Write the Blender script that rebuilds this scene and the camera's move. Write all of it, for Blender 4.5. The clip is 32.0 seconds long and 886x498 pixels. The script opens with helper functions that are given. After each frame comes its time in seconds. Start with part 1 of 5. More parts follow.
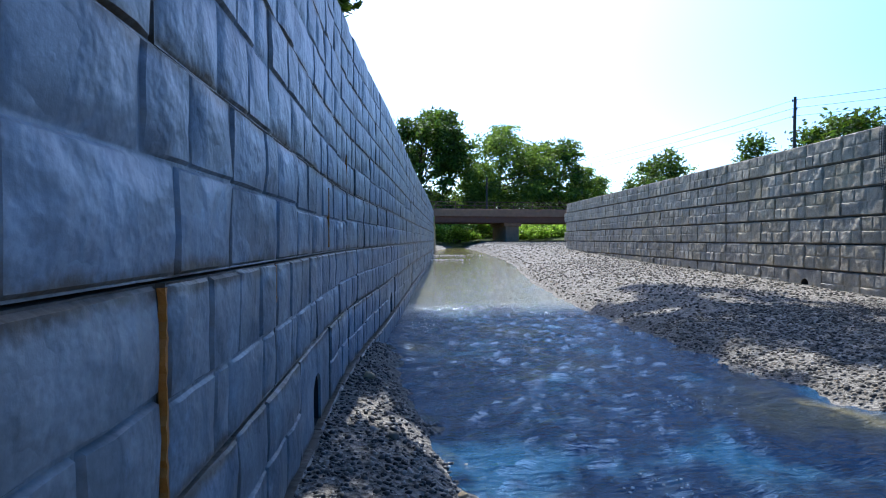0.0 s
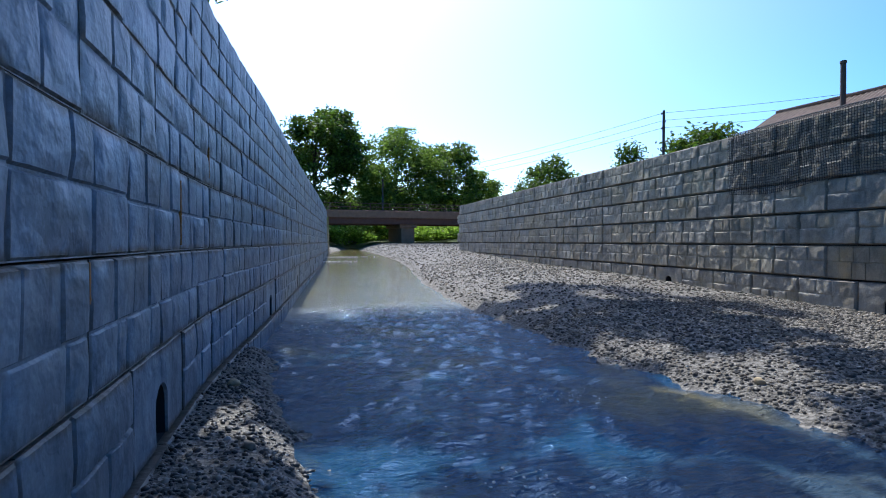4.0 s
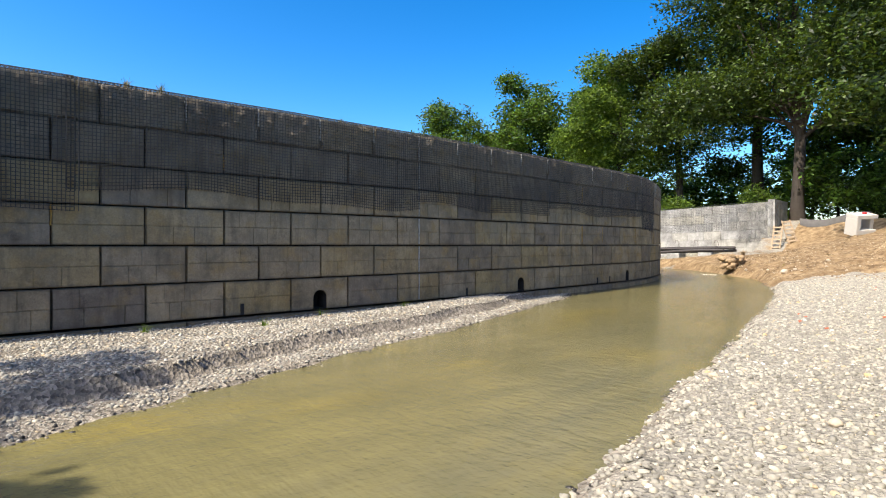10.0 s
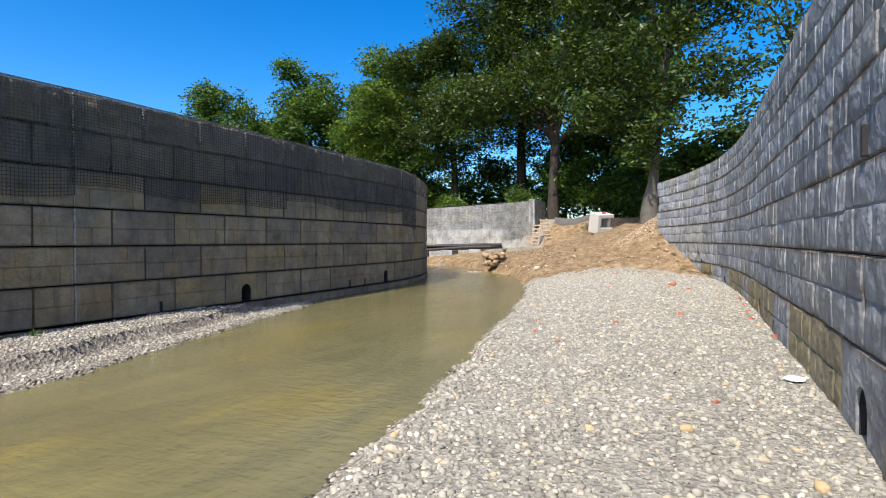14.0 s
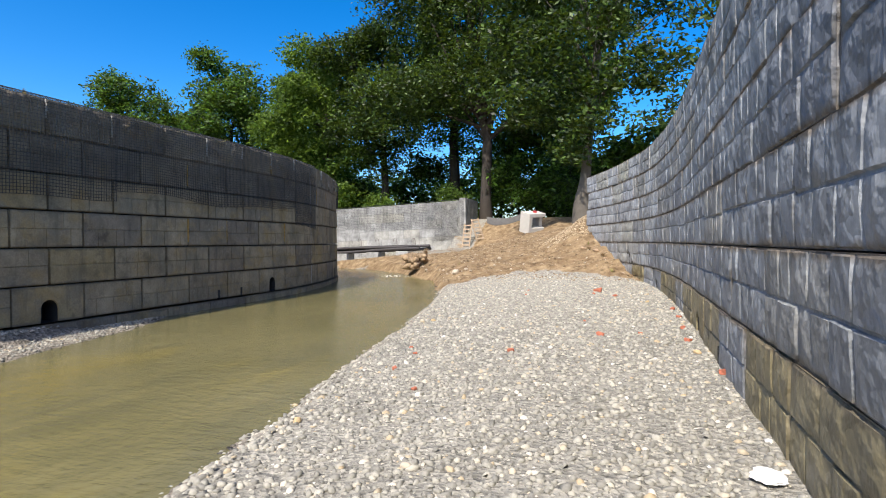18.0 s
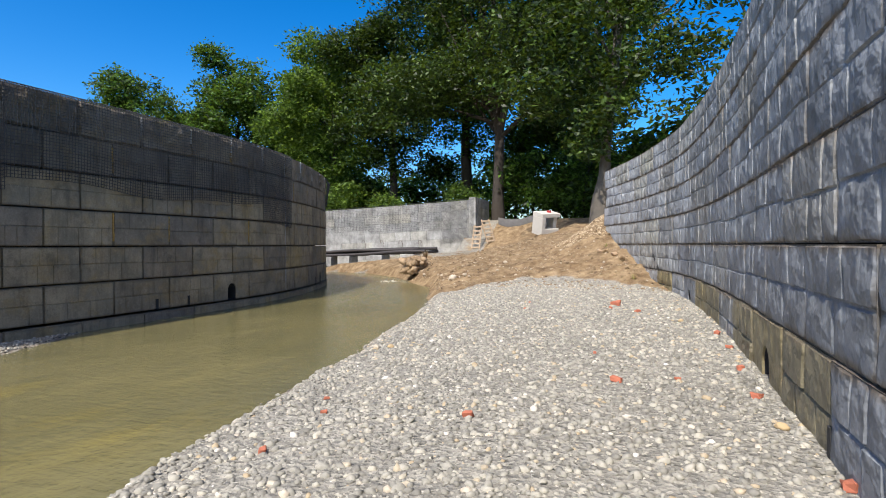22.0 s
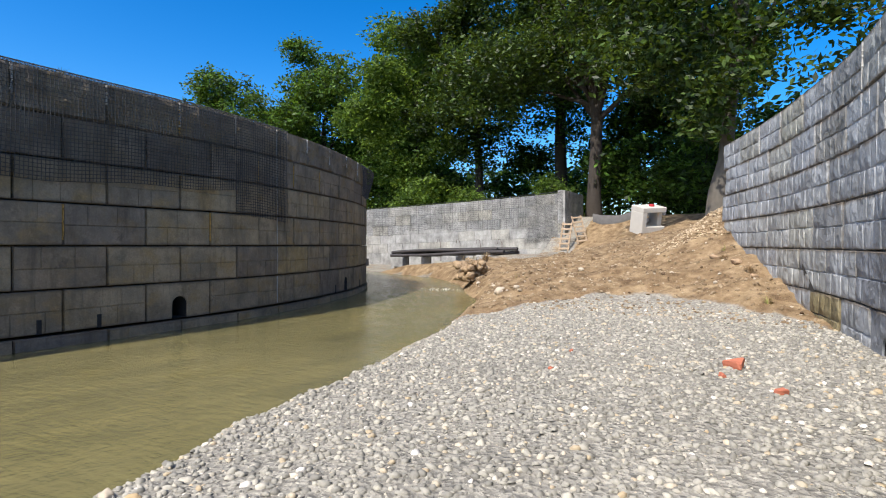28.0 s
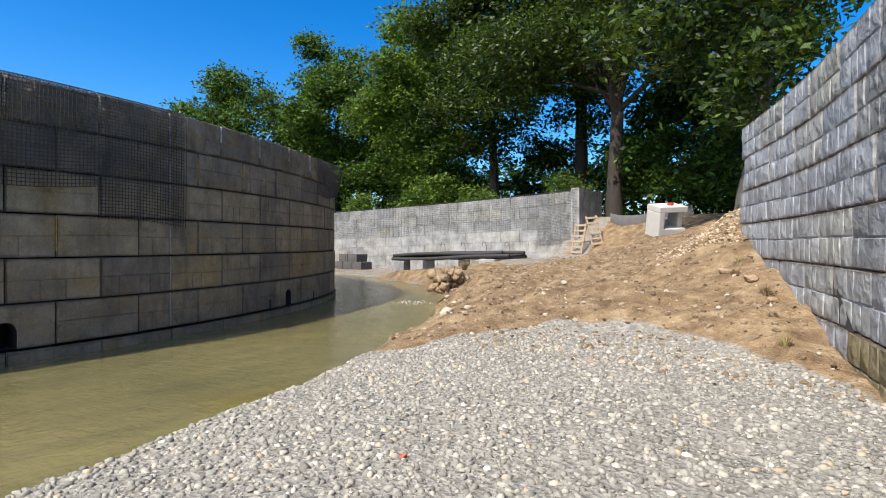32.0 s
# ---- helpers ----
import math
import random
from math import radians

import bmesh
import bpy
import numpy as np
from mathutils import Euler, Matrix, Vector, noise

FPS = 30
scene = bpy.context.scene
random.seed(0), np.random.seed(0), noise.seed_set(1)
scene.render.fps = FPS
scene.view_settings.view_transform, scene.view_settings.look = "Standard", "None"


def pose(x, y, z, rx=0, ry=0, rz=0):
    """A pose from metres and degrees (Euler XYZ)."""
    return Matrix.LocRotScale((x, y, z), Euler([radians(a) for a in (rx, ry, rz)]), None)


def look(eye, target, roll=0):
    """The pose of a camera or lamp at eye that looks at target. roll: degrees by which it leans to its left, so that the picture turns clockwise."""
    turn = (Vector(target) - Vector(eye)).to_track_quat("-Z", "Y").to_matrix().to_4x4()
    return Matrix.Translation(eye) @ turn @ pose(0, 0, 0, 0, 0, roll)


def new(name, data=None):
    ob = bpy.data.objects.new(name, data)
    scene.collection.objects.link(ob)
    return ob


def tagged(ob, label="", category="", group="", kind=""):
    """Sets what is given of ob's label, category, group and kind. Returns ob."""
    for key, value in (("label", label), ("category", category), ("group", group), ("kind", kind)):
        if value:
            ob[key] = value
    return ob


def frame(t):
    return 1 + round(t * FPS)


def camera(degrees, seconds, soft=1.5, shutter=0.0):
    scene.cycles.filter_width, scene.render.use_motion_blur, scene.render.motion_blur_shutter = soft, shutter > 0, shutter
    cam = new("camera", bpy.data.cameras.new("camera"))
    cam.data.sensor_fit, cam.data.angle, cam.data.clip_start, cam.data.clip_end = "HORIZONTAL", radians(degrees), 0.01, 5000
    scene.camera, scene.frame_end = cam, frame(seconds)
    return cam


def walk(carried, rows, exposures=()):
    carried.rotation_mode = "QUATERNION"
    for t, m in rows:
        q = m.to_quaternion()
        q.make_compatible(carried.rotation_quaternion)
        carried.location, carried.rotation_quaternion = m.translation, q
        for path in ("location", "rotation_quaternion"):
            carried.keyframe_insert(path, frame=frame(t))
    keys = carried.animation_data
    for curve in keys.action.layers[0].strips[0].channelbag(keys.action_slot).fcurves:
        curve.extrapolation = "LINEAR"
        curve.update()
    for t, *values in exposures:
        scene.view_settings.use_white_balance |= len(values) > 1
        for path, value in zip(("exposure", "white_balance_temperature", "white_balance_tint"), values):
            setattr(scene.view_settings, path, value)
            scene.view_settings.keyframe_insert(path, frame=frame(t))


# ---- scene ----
cam = camera(76.17, 32.0, soft=1.05)
PATH = [
    (0, (-0.342, 0.000, 1.325), (0.001, 1.970, 1.291), -0.02),
    (0.5, (-0.297, 0.023, 1.321), (0.068, 1.989, 1.285), -0.07),
    (1, (-0.226, 0.046, 1.322), (0.156, 2.009, 1.282), -0.11),
    (1.5, (-0.161, 0.034, 1.317), (0.242, 1.993, 1.280), -0.12),
    (2, (-0.133, 0.003, 1.312), (0.311, 1.953, 1.280), -0.05),
    (2.5, (-0.115, -0.015, 1.325), (0.355, 1.928, 1.291), -0.00),
    (4.5, (-0.071, 0.056, 1.249), (0.789, 1.862, 1.228), -0.07),
    (5, (-0.057, -0.022, 1.200), (1.028, 1.659, 1.184), -0.05),
    (5.5, (-0.067, -0.057, 1.174), (1.274, 1.427, 1.160), -0.00),
    (6, (-0.064, -0.160, 1.173), (1.531, 1.048, 1.162), 0.01),
    (6.5, (-0.097, -0.250, 1.169), (1.681, 0.665, 1.161), -0.08),
    (7, (-0.164, -0.372, 1.179), (1.745, 0.224, 1.171), -0.09),
    (7.5, (-0.164, -0.466, 1.170), (1.814, -0.170, 1.165), -0.05),
    (8, (-0.216, -0.568, 1.181), (1.783, -0.602, 1.176), -0.06),
    (8.5, (-0.228, -0.591, 1.206), (1.739, -0.955, 1.196), 0.10),
    (9, (-0.210, -0.647, 1.225), (1.660, -1.358, 1.210), 0.18),
    (9.5, (-0.237, -0.709, 1.254), (1.482, -1.731, 1.234), 0.20),
    (10, (-0.240, -0.789, 1.266), (1.276, -2.092, 1.245), 0.16),
    (10.5, (-0.196, -1.076, 1.271), (1.139, -2.564, 1.245), 0.06),
    (11, (-0.154, -1.327, 1.277), (1.065, -2.912, 1.251), 0.00),
    (11.5, (-0.105, -1.669, 1.245), (0.985, -3.345, 1.218), -0.14),
    (12, (-0.038, -2.008, 1.239), (0.986, -3.726, 1.210), -0.17),
    (12.5, (0.011, -2.406, 1.266), (1.015, -4.136, 1.237), -0.17),
    (13, (0.076, -2.772, 1.264), (1.057, -4.515, 1.235), -0.11),
    (13.5, (0.184, -3.122, 1.287), (1.142, -4.877, 1.255), -0.04),
    (14, (0.221, -3.508, 1.308), (1.182, -5.261, 1.277), 0.00),
    (14.5, (0.285, -3.825, 1.289), (1.263, -5.569, 1.260), 0.03),
    (16.5, (0.462, -5.180, 1.286), (1.564, -6.849, 1.259), -0.40),
    (17, (0.430, -5.521, 1.316), (1.439, -7.247, 1.288), -0.40),
    (17.5, (0.350, -5.865, 1.275), (1.194, -7.678, 1.249), -0.39),
    (18, (0.275, -6.209, 1.265), (1.060, -8.048, 1.240), -0.39),
    (18.5, (0.269, -6.555, 1.219), (1.002, -8.416, 1.195), -0.25),
    (19, (0.291, -6.892, 1.211), (1.001, -8.762, 1.189), -0.18),
    (19.5, (0.325, -7.262, 1.215), (1.036, -9.132, 1.193), -0.18),
    (20, (0.376, -7.489, 1.236), (1.110, -9.349, 1.221), -0.10),
    (20.5, (0.515, -7.726, 1.224), (1.288, -9.570, 1.208), 0.03),
    (21, (0.563, -7.967, 1.218), (1.389, -9.788, 1.202), -0.00),
    (21.5, (0.574, -8.338, 1.210), (1.419, -10.151, 1.195), -0.16),
    (22, (0.561, -8.634, 1.215), (1.408, -10.446, 1.201), -0.20),
    (22.5, (0.610, -8.988, 1.200), (1.436, -10.809, 1.186), -0.14),
    (23, (0.646, -9.302, 1.195), (1.449, -11.134, 1.181), -0.15),
    (23.5, (0.635, -9.682, 1.214), (1.431, -11.516, 1.202), -0.17),
    (24, (0.688, -9.988, 1.196), (1.467, -11.830, 1.185), -0.10),
    (24.5, (0.802, -10.333, 1.205), (1.582, -12.174, 1.191), 0.06),
    (26.5, (0.902, -11.939, 1.244), (1.885, -13.681, 1.227), 0.07),
    (27, (0.928, -12.319, 1.280), (2.000, -14.007, 1.263), 0.10),
    (27.5, (1.031, -12.737, 1.269), (2.170, -14.381, 1.251), 0.23),
    (28, (1.140, -13.112, 1.265), (2.313, -14.731, 1.247), 0.27),
    (28.5, (1.220, -13.551, 1.298), (2.419, -15.151, 1.278), 0.17),
    (29, (1.317, -13.998, 1.290), (2.524, -15.592, 1.272), 0.14),
    (29.5, (1.357, -14.409, 1.311), (2.569, -16.000, 1.295), 0.14),
    (30, (1.344, -14.840, 1.356), (2.568, -16.422, 1.341), 0.02),
    (30.5, (1.338, -15.255, 1.340), (2.565, -16.835, 1.324), 0.12),
    (31, (1.341, -15.586, 1.399), (2.567, -17.165, 1.381), 0.24),
    (31.5, (1.332, -15.895, 1.410), (2.572, -17.464, 1.391), 0.23),
    (32, (1.162, -16.197, 1.442), (2.439, -17.736, 1.422), 0.30),
]
walk(cam, [(t, look(eye, target, roll)) for t, eye, target, roll in PATH], exposures=[(0.0, 0.72, 5550, 8), (2.5, 0.64, 5550, 8), (4.5, 0.33, 5500, 8), (5.5, 0.47, 6300, 9), (6.5, 0.8, 7800, 10), (7.5, 0.95, 8000, 10), (9.0, 0.93, 7600, 10), (11.0, 0.67, 6800, 10), (13.0, 0.52, 6600, 10), (17.0, 0.59, 6600, 10), (20.0, 0.39, 6550, 10), (26.0, 0.42, 6500, 10), (32.0, 0.44, 6500, 10)])

# ---- sky and sun ----
SUN_AZ, SUN_EL = 4.0, 53.0  # degrees from +y towards +x, and above the horizon
world = bpy.data.worlds.new("sky")
scene.world = world
world.use_nodes = True
wn = world.node_tree
wn.nodes.clear()
w_out = wn.nodes.new("ShaderNodeOutputWorld")
w_bg = wn.nodes.new("ShaderNodeBackground")
w_sky = wn.nodes.new("ShaderNodeTexSky")
w_sky.sky_type = "NISHITA"
w_sky.sun_disc = False
w_sky.sun_elevation = radians(SUN_EL)
w_sky.sun_rotation = radians(SUN_AZ)
w_sky.air_density = 1.0
w_sky.dust_density = 1.6
w_sky.ozone_density = 3.0
w_bg.inputs["Strength"].default_value = 0.15
w_hs = wn.nodes.new("ShaderNodeHueSaturation")
w_hs.inputs["Hue"].default_value = 0.5
w_deep = wn.nodes.new("ShaderNodeMix")
w_deep.data_type, w_deep.blend_type = "RGBA", "MULTIPLY"
w_deep.inputs[0].default_value = 1.0
w_part = wn.nodes.new("ShaderNodeMix")
w_part.data_type, w_part.blend_type = "RGBA", "MIX"
w_part.inputs[0].default_value = 0.10
w_part.inputs[6].default_value = (0.76, 0.76, 0.76, 1)
wn.links.new(w_sky.outputs[0], w_part.inputs[7])
wn.links.new(w_sky.outputs[0], w_deep.inputs[6])
wn.links.new(w_part.outputs[2], w_deep.inputs[7])
# the sky pales round the sun
w_dir = wn.nodes.new("ShaderNodeTexCoord")
w_dot = wn.nodes.new("ShaderNodeVectorMath")
w_dot.operation = "DOT_PRODUCT"
w_dot.inputs[1].default_value = (math.sin(radians(SUN_AZ)) * math.cos(radians(SUN_EL)), math.cos(radians(SUN_AZ)) * math.cos(radians(SUN_EL)), math.sin(radians(SUN_EL)))
w_pale = wn.nodes.new("ShaderNodeMapRange")
for key, value in (("From Min", 0.35), ("From Max", 0.85), ("To Min", 1.36), ("To Max", 0.85)):
    w_pale.inputs[key].default_value = value
wn.links.new(w_dir.outputs["Generated"], w_dot.inputs[0])
wn.links.new(w_dot.outputs["Value"], w_pale.inputs[0])
wn.links.new(w_pale.outputs[0], w_hs.inputs["Saturation"])
wn.links.new(w_deep.outputs[2], w_hs.inputs["Color"])
wn.links.new(w_hs.outputs[0], w_bg.inputs["Color"])
wn.links.new(w_bg.outputs[0], w_out.inputs["Surface"])
sun_data = bpy.data.lights.new("sun", "SUN")
sun_data.energy = 4.8
sun_data.angle = radians(0.53)
sun_data.color = (1.0, 0.94, 0.85)
sun = new("sun", sun_data)
sun_to = Vector((math.sin(radians(SUN_AZ)) * math.cos(radians(SUN_EL)), math.cos(radians(SUN_AZ)) * math.cos(radians(SUN_EL)), math.sin(radians(SUN_EL))))
sun.matrix_world = look(sun_to * 60, (0, 0, 0))

RNG = np.random.default_rng(7)


# ---- materials ----
def node_material(name):
    m = bpy.data.materials.new(name)
    m.use_nodes = True
    nt = m.node_tree
    return m, nt, nt.nodes["Principled BSDF"]


def add(nt, kind, **inputs):
    n = nt.nodes.new(kind)
    for k, v in inputs.items():
        n.inputs[k.replace("_", " ")].default_value = v
    return n


def mix_rgb(nt, a, b, fac, blend="MIX"):
    n = nt.nodes.new("ShaderNodeMix")
    n.data_type, n.blend_type = "RGBA", blend
    for s, v in ((n.inputs[0], fac), (n.inputs[6], a), (n.inputs[7], b)):
        if isinstance(v, bpy.types.NodeSocket):
            nt.links.new(v, s)
        else:
            s.default_value = v if not isinstance(v, tuple) else (*v, 1)[:4]
    return n.outputs[2]


def ramp(nt, fac, stops, mode="LINEAR"):
    n = nt.nodes.new("ShaderNodeValToRGB")
    n.color_ramp.interpolation = mode
    el = n.color_ramp.elements
    while len(el) < len(stops):
        el.new(0.5)
    for e, (p, c) in zip(el, stops):
        e.position, e.color = p, (*c, 1) if isinstance(c, tuple) else (c, c, c, 1)
    nt.links.new(fac, n.inputs[0])
    return n.outputs[0]


def noise_tex(nt, scale, detail=4, rough=0.55, vec=None, kind="ShaderNodeTexNoise"):
    n = nt.nodes.new(kind)
    n.inputs["Scale"].default_value = scale
    if kind == "ShaderNodeTexNoise":
        n.inputs["Detail"].default_value, n.inputs["Roughness"].default_value = detail, rough
    if vec is not None:
        nt.links.new(vec, n.inputs["Vector"])
    return n


def place_of(nt, scale=(1, 1, 1)):
    g = nt.nodes.new("ShaderNodeNewGeometry")
    m = nt.nodes.new("ShaderNodeMapping")
    m.inputs["Scale"].default_value = scale
    nt.links.new(g.outputs["Position"], m.inputs["Vector"])
    return m.outputs[0]


def bump_on(nt, bsdf, height, strength=0.4, dist=0.01, prev=None):
    b = nt.nodes.new("ShaderNodeBump")
    b.inputs["Strength"].default_value, b.inputs["Distance"].default_value = strength, dist
    nt.links.new(height, b.inputs["Height"])
    if prev is not None:
        nt.links.new(prev, b.inputs["Normal"])
    nt.links.new(b.outputs[0], bsdf.inputs["Normal"])
    return b.outputs[0]


def concrete(name, base, warm, dark, dark_share=0.25, rough=0.8, streak=0.3, relief=0.3, bulging=False, dirt=0.0, pale_glints=0.4, mottle=0.0):
    """Cast concrete: a tint for each block, blotches, dark damp stains and fine pores."""
    m, nt, p = node_material(name)
    pos = place_of(nt)
    info = nt.nodes.new("ShaderNodeObjectInfo")
    tint = ramp(nt, info.outputs["Random"], [(0.0, dark), (dark_share, base), (0.62, base), (0.86, warm), (1.0, base)])
    big = noise_tex(nt, 1.7, 6, 0.65, pos)
    fine = noise_tex(nt, 38, 4, 0.65, pos)
    spots = noise_tex(nt, 7.0, 5, 0.7, pos)
    run = noise_tex(nt, 1.0, 5, 0.65, place_of(nt, (6, 6, 0.9)))
    c = mix_rgb(nt, tint, ramp(nt, big.outputs["Fac"], [(0.28, 0.2), (0.72, 0.8)]), 0.8, "OVERLAY")
    if mottle:
        c = mix_rgb(nt, c, tuple(v * f for v, f in zip(base, (1.06, 0.92, 0.6))), ramp(nt, noise_tex(nt, 2.1, 5, 0.6, place_of(nt, (1, 1, 1.3))).outputs["Fac"], [(0.50, 0.0), (0.66, mottle)]))
        c = mix_rgb(nt, c, tuple(v * f for v, f in zip(base, (0.78, 0.84, 0.93))), ramp(nt, noise_tex(nt, 1.6, 6, 0.65, place_of(nt, (1.1, 1.1, 0.9))).outputs["Fac"], [(0.50, 0.0), (0.64, mottle)]))
    c = mix_rgb(nt, c, ramp(nt, fine.outputs["Fac"], [(0.3, 0.36), (0.7, 0.64)]), 0.5, "OVERLAY")
    c = mix_rgb(nt, c, tuple(v * 0.38 for v in base), ramp(nt, run.outputs["Fac"], [(0.50, 0.0), (0.72, streak)]))
    # pale blotches; strongest on the west wall, painted for sun glints on its bulges
    c = mix_rgb(nt, c, tuple(min(1, v * 1.5) for v in base), ramp(nt, spots.outputs["Fac"], [(0.56, 0.0), (0.72, pale_glints)]))
    c = mix_rgb(nt, c, tuple(v * 0.3 for v in base), ramp(nt, noise_tex(nt, 2.6, 6, 0.75, pos).outputs["Fac"], [(0.56, 0.0), (0.70, streak)]))
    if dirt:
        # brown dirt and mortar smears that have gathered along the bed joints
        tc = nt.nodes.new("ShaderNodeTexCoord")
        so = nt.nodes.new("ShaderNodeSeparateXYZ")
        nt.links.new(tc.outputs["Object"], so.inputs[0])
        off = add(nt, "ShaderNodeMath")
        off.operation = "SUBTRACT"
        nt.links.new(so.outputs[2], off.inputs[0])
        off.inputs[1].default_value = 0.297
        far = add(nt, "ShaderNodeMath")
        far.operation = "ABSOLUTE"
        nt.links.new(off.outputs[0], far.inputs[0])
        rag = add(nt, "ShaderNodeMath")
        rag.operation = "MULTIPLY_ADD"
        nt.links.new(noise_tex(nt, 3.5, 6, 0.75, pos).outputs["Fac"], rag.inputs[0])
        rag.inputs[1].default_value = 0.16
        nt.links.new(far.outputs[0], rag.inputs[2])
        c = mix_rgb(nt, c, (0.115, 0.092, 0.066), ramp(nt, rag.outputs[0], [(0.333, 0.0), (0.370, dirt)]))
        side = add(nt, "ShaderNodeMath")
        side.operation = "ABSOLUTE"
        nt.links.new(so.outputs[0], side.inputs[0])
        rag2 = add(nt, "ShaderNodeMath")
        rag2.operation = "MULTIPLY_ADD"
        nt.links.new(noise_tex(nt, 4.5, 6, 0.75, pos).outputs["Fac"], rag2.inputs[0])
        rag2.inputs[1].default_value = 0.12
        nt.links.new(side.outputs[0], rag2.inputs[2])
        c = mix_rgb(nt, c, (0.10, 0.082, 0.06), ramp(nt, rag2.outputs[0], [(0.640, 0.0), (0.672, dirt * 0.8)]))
    nt.links.new(c, p.inputs["Base Color"])
    p.inputs["Roughness"].default_value = rough
    p.inputs["Specular IOR Level"].default_value = 0.35
    mid = noise_tex(nt, 6.5, 3.0 if bulging else 5.0, 0.45 if bulging else 0.55, pos)
    lumps = ramp(nt, mid.outputs["Fac"], [(0.40, 0.0), (0.74, 1.0)]) if bulging else mid.outputs["Fac"]
    n1 = bump_on(nt, p, lumps, relief, 0.03)
    bump_on(nt, p, fine.outputs["Fac"], 0.35, 0.004, n1)
    return m


def plain(name, colour, rough=0.7, metal=0.0, vary=0.25, scale=6.0, bump=0.2, dist=0.01):
    m, nt, p = node_material(name)
    pos = place_of(nt)
    n = noise_tex(nt, scale, 6, 0.6, pos)
    c = mix_rgb(nt, tuple(v * (1 - vary) for v in colour), tuple(min(1, v * (1 + vary)) for v in colour), n.outputs["Fac"])
    nt.links.new(c, p.inputs["Base Color"])
    p.inputs["Roughness"].default_value, p.inputs["Metallic"].default_value = rough, metal
    if bump:
        bump_on(nt, p, noise_tex(nt, scale * 4, 5, 0.6, pos).outputs["Fac"], bump, dist)
    return m


def island_material(name, stops, rough=0.75, bump=0.3, scale=40, spec=0.4):
    """A colour for each loose piece of one mesh."""
    m, nt, p = node_material(name)
    g = nt.nodes.new("ShaderNodeNewGeometry")
    c = ramp(nt, g.outputs["Random Per Island"], stops)
    n = noise_tex(nt, scale, 3, 0.6, place_of(nt))
    c = mix_rgb(nt, c, ramp(nt, n.outputs["Fac"], [(0.3, 0.38), (0.7, 0.62)]), 0.5, "OVERLAY")
    nt.links.new(c, p.inputs["Base Color"])
    p.inputs["Roughness"].default_value, p.inputs["Specular IOR Level"].default_value = rough, spec
    if bump:
        bump_on(nt, p, n.outputs["Fac"], bump, 0.006)
    return m


def leaf_material(name, dark, light, trans=0.35):
    m, nt, p = node_material(name)
    g = nt.nodes.new("ShaderNodeNewGeometry")
    c = ramp(nt, g.outputs["Random Per Island"], [(0.0, dark), (0.4, tuple(v * 1.3 for v in dark)), (0.8, light), (1.0, tuple(v * 1.6 for v in light))])
    nt.links.new(c, p.inputs["Base Color"])
    p.inputs["Roughness"].default_value, p.inputs["Specular IOR Level"].default_value = 0.5, 0.3
    t = nt.nodes.new("ShaderNodeBsdfTranslucent")
    nt.links.new(mix_rgb(nt, c, (0.25, 0.35, 0.02), 0.35), t.inputs["Color"])
    mx = nt.nodes.new("ShaderNodeMixShader")
    mx.inputs[0].default_value = trans
    out = nt.nodes["Material Output"]
    nt.links.new(p.outputs[0], mx.inputs[1])
    nt.links.new(t.outputs[0], mx.inputs[2])
    nt.links.new(mx.outputs[0], out.inputs["Surface"])
    return m


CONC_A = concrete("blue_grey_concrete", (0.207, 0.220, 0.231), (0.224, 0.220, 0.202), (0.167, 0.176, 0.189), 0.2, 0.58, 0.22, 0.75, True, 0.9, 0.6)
# paler copy of the west wall's concrete, with sun on the far end painted in
CONC_F = concrete("sunlit_pale_concrete", (0.299, 0.308, 0.308), (0.299, 0.286, 0.220), (0.264, 0.273, 0.282), 0.2, 0.55, 0.25, 0.6, True, 0.85, 0.35)
# smoother copy for the first stretch, skylight's blue painted into its base
CONC_N = concrete("smooth_sky_tinted_concrete", (0.216, 0.251, 0.286), (0.246, 0.255, 0.246), (0.185, 0.211, 0.233), 0.2, 0.45, 0.5, 0.4, True, 0.95, 0.7)
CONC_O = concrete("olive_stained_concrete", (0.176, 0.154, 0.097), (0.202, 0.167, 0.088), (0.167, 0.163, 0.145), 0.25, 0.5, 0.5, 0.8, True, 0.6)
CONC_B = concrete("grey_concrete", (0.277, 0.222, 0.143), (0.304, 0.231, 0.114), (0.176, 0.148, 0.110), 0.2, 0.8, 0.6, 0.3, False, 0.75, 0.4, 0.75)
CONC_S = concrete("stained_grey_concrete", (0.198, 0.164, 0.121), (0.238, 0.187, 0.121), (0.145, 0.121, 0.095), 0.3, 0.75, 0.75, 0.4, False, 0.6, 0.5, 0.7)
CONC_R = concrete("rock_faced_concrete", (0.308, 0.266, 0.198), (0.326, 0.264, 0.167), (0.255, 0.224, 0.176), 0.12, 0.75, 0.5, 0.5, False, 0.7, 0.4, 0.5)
CONC_C = concrete("pale_concrete", (0.28, 0.275, 0.255), (0.30, 0.285, 0.24), (0.22, 0.22, 0.21), 0.2, 0.8, 0.3)
DARK_BACKING = plain("dark_joint_backing", (0.03, 0.027, 0.022), 0.95, 0, 0.3, 8, 0)
# near-black: the shade inside drain holes and slots put into the colour
DARK_HOLE = plain("dark_hole_shade", (0.02, 0.02, 0.02), 0.9, 0, 0.2, 8, 0)
ORANGE = plain("orange_sealant", (0.45, 0.17, 0.02), 0.6, 0, 0.4, 30, 0.3, 0.004)
NETTING = plain("black_plastic_grid", (0.03, 0.03, 0.032), 0.7, 0, 0.2, 10, 0)
BARK = plain("bark", (0.04, 0.031, 0.024), 0.9, 0, 0.45, 5, 0.8, 0.03)
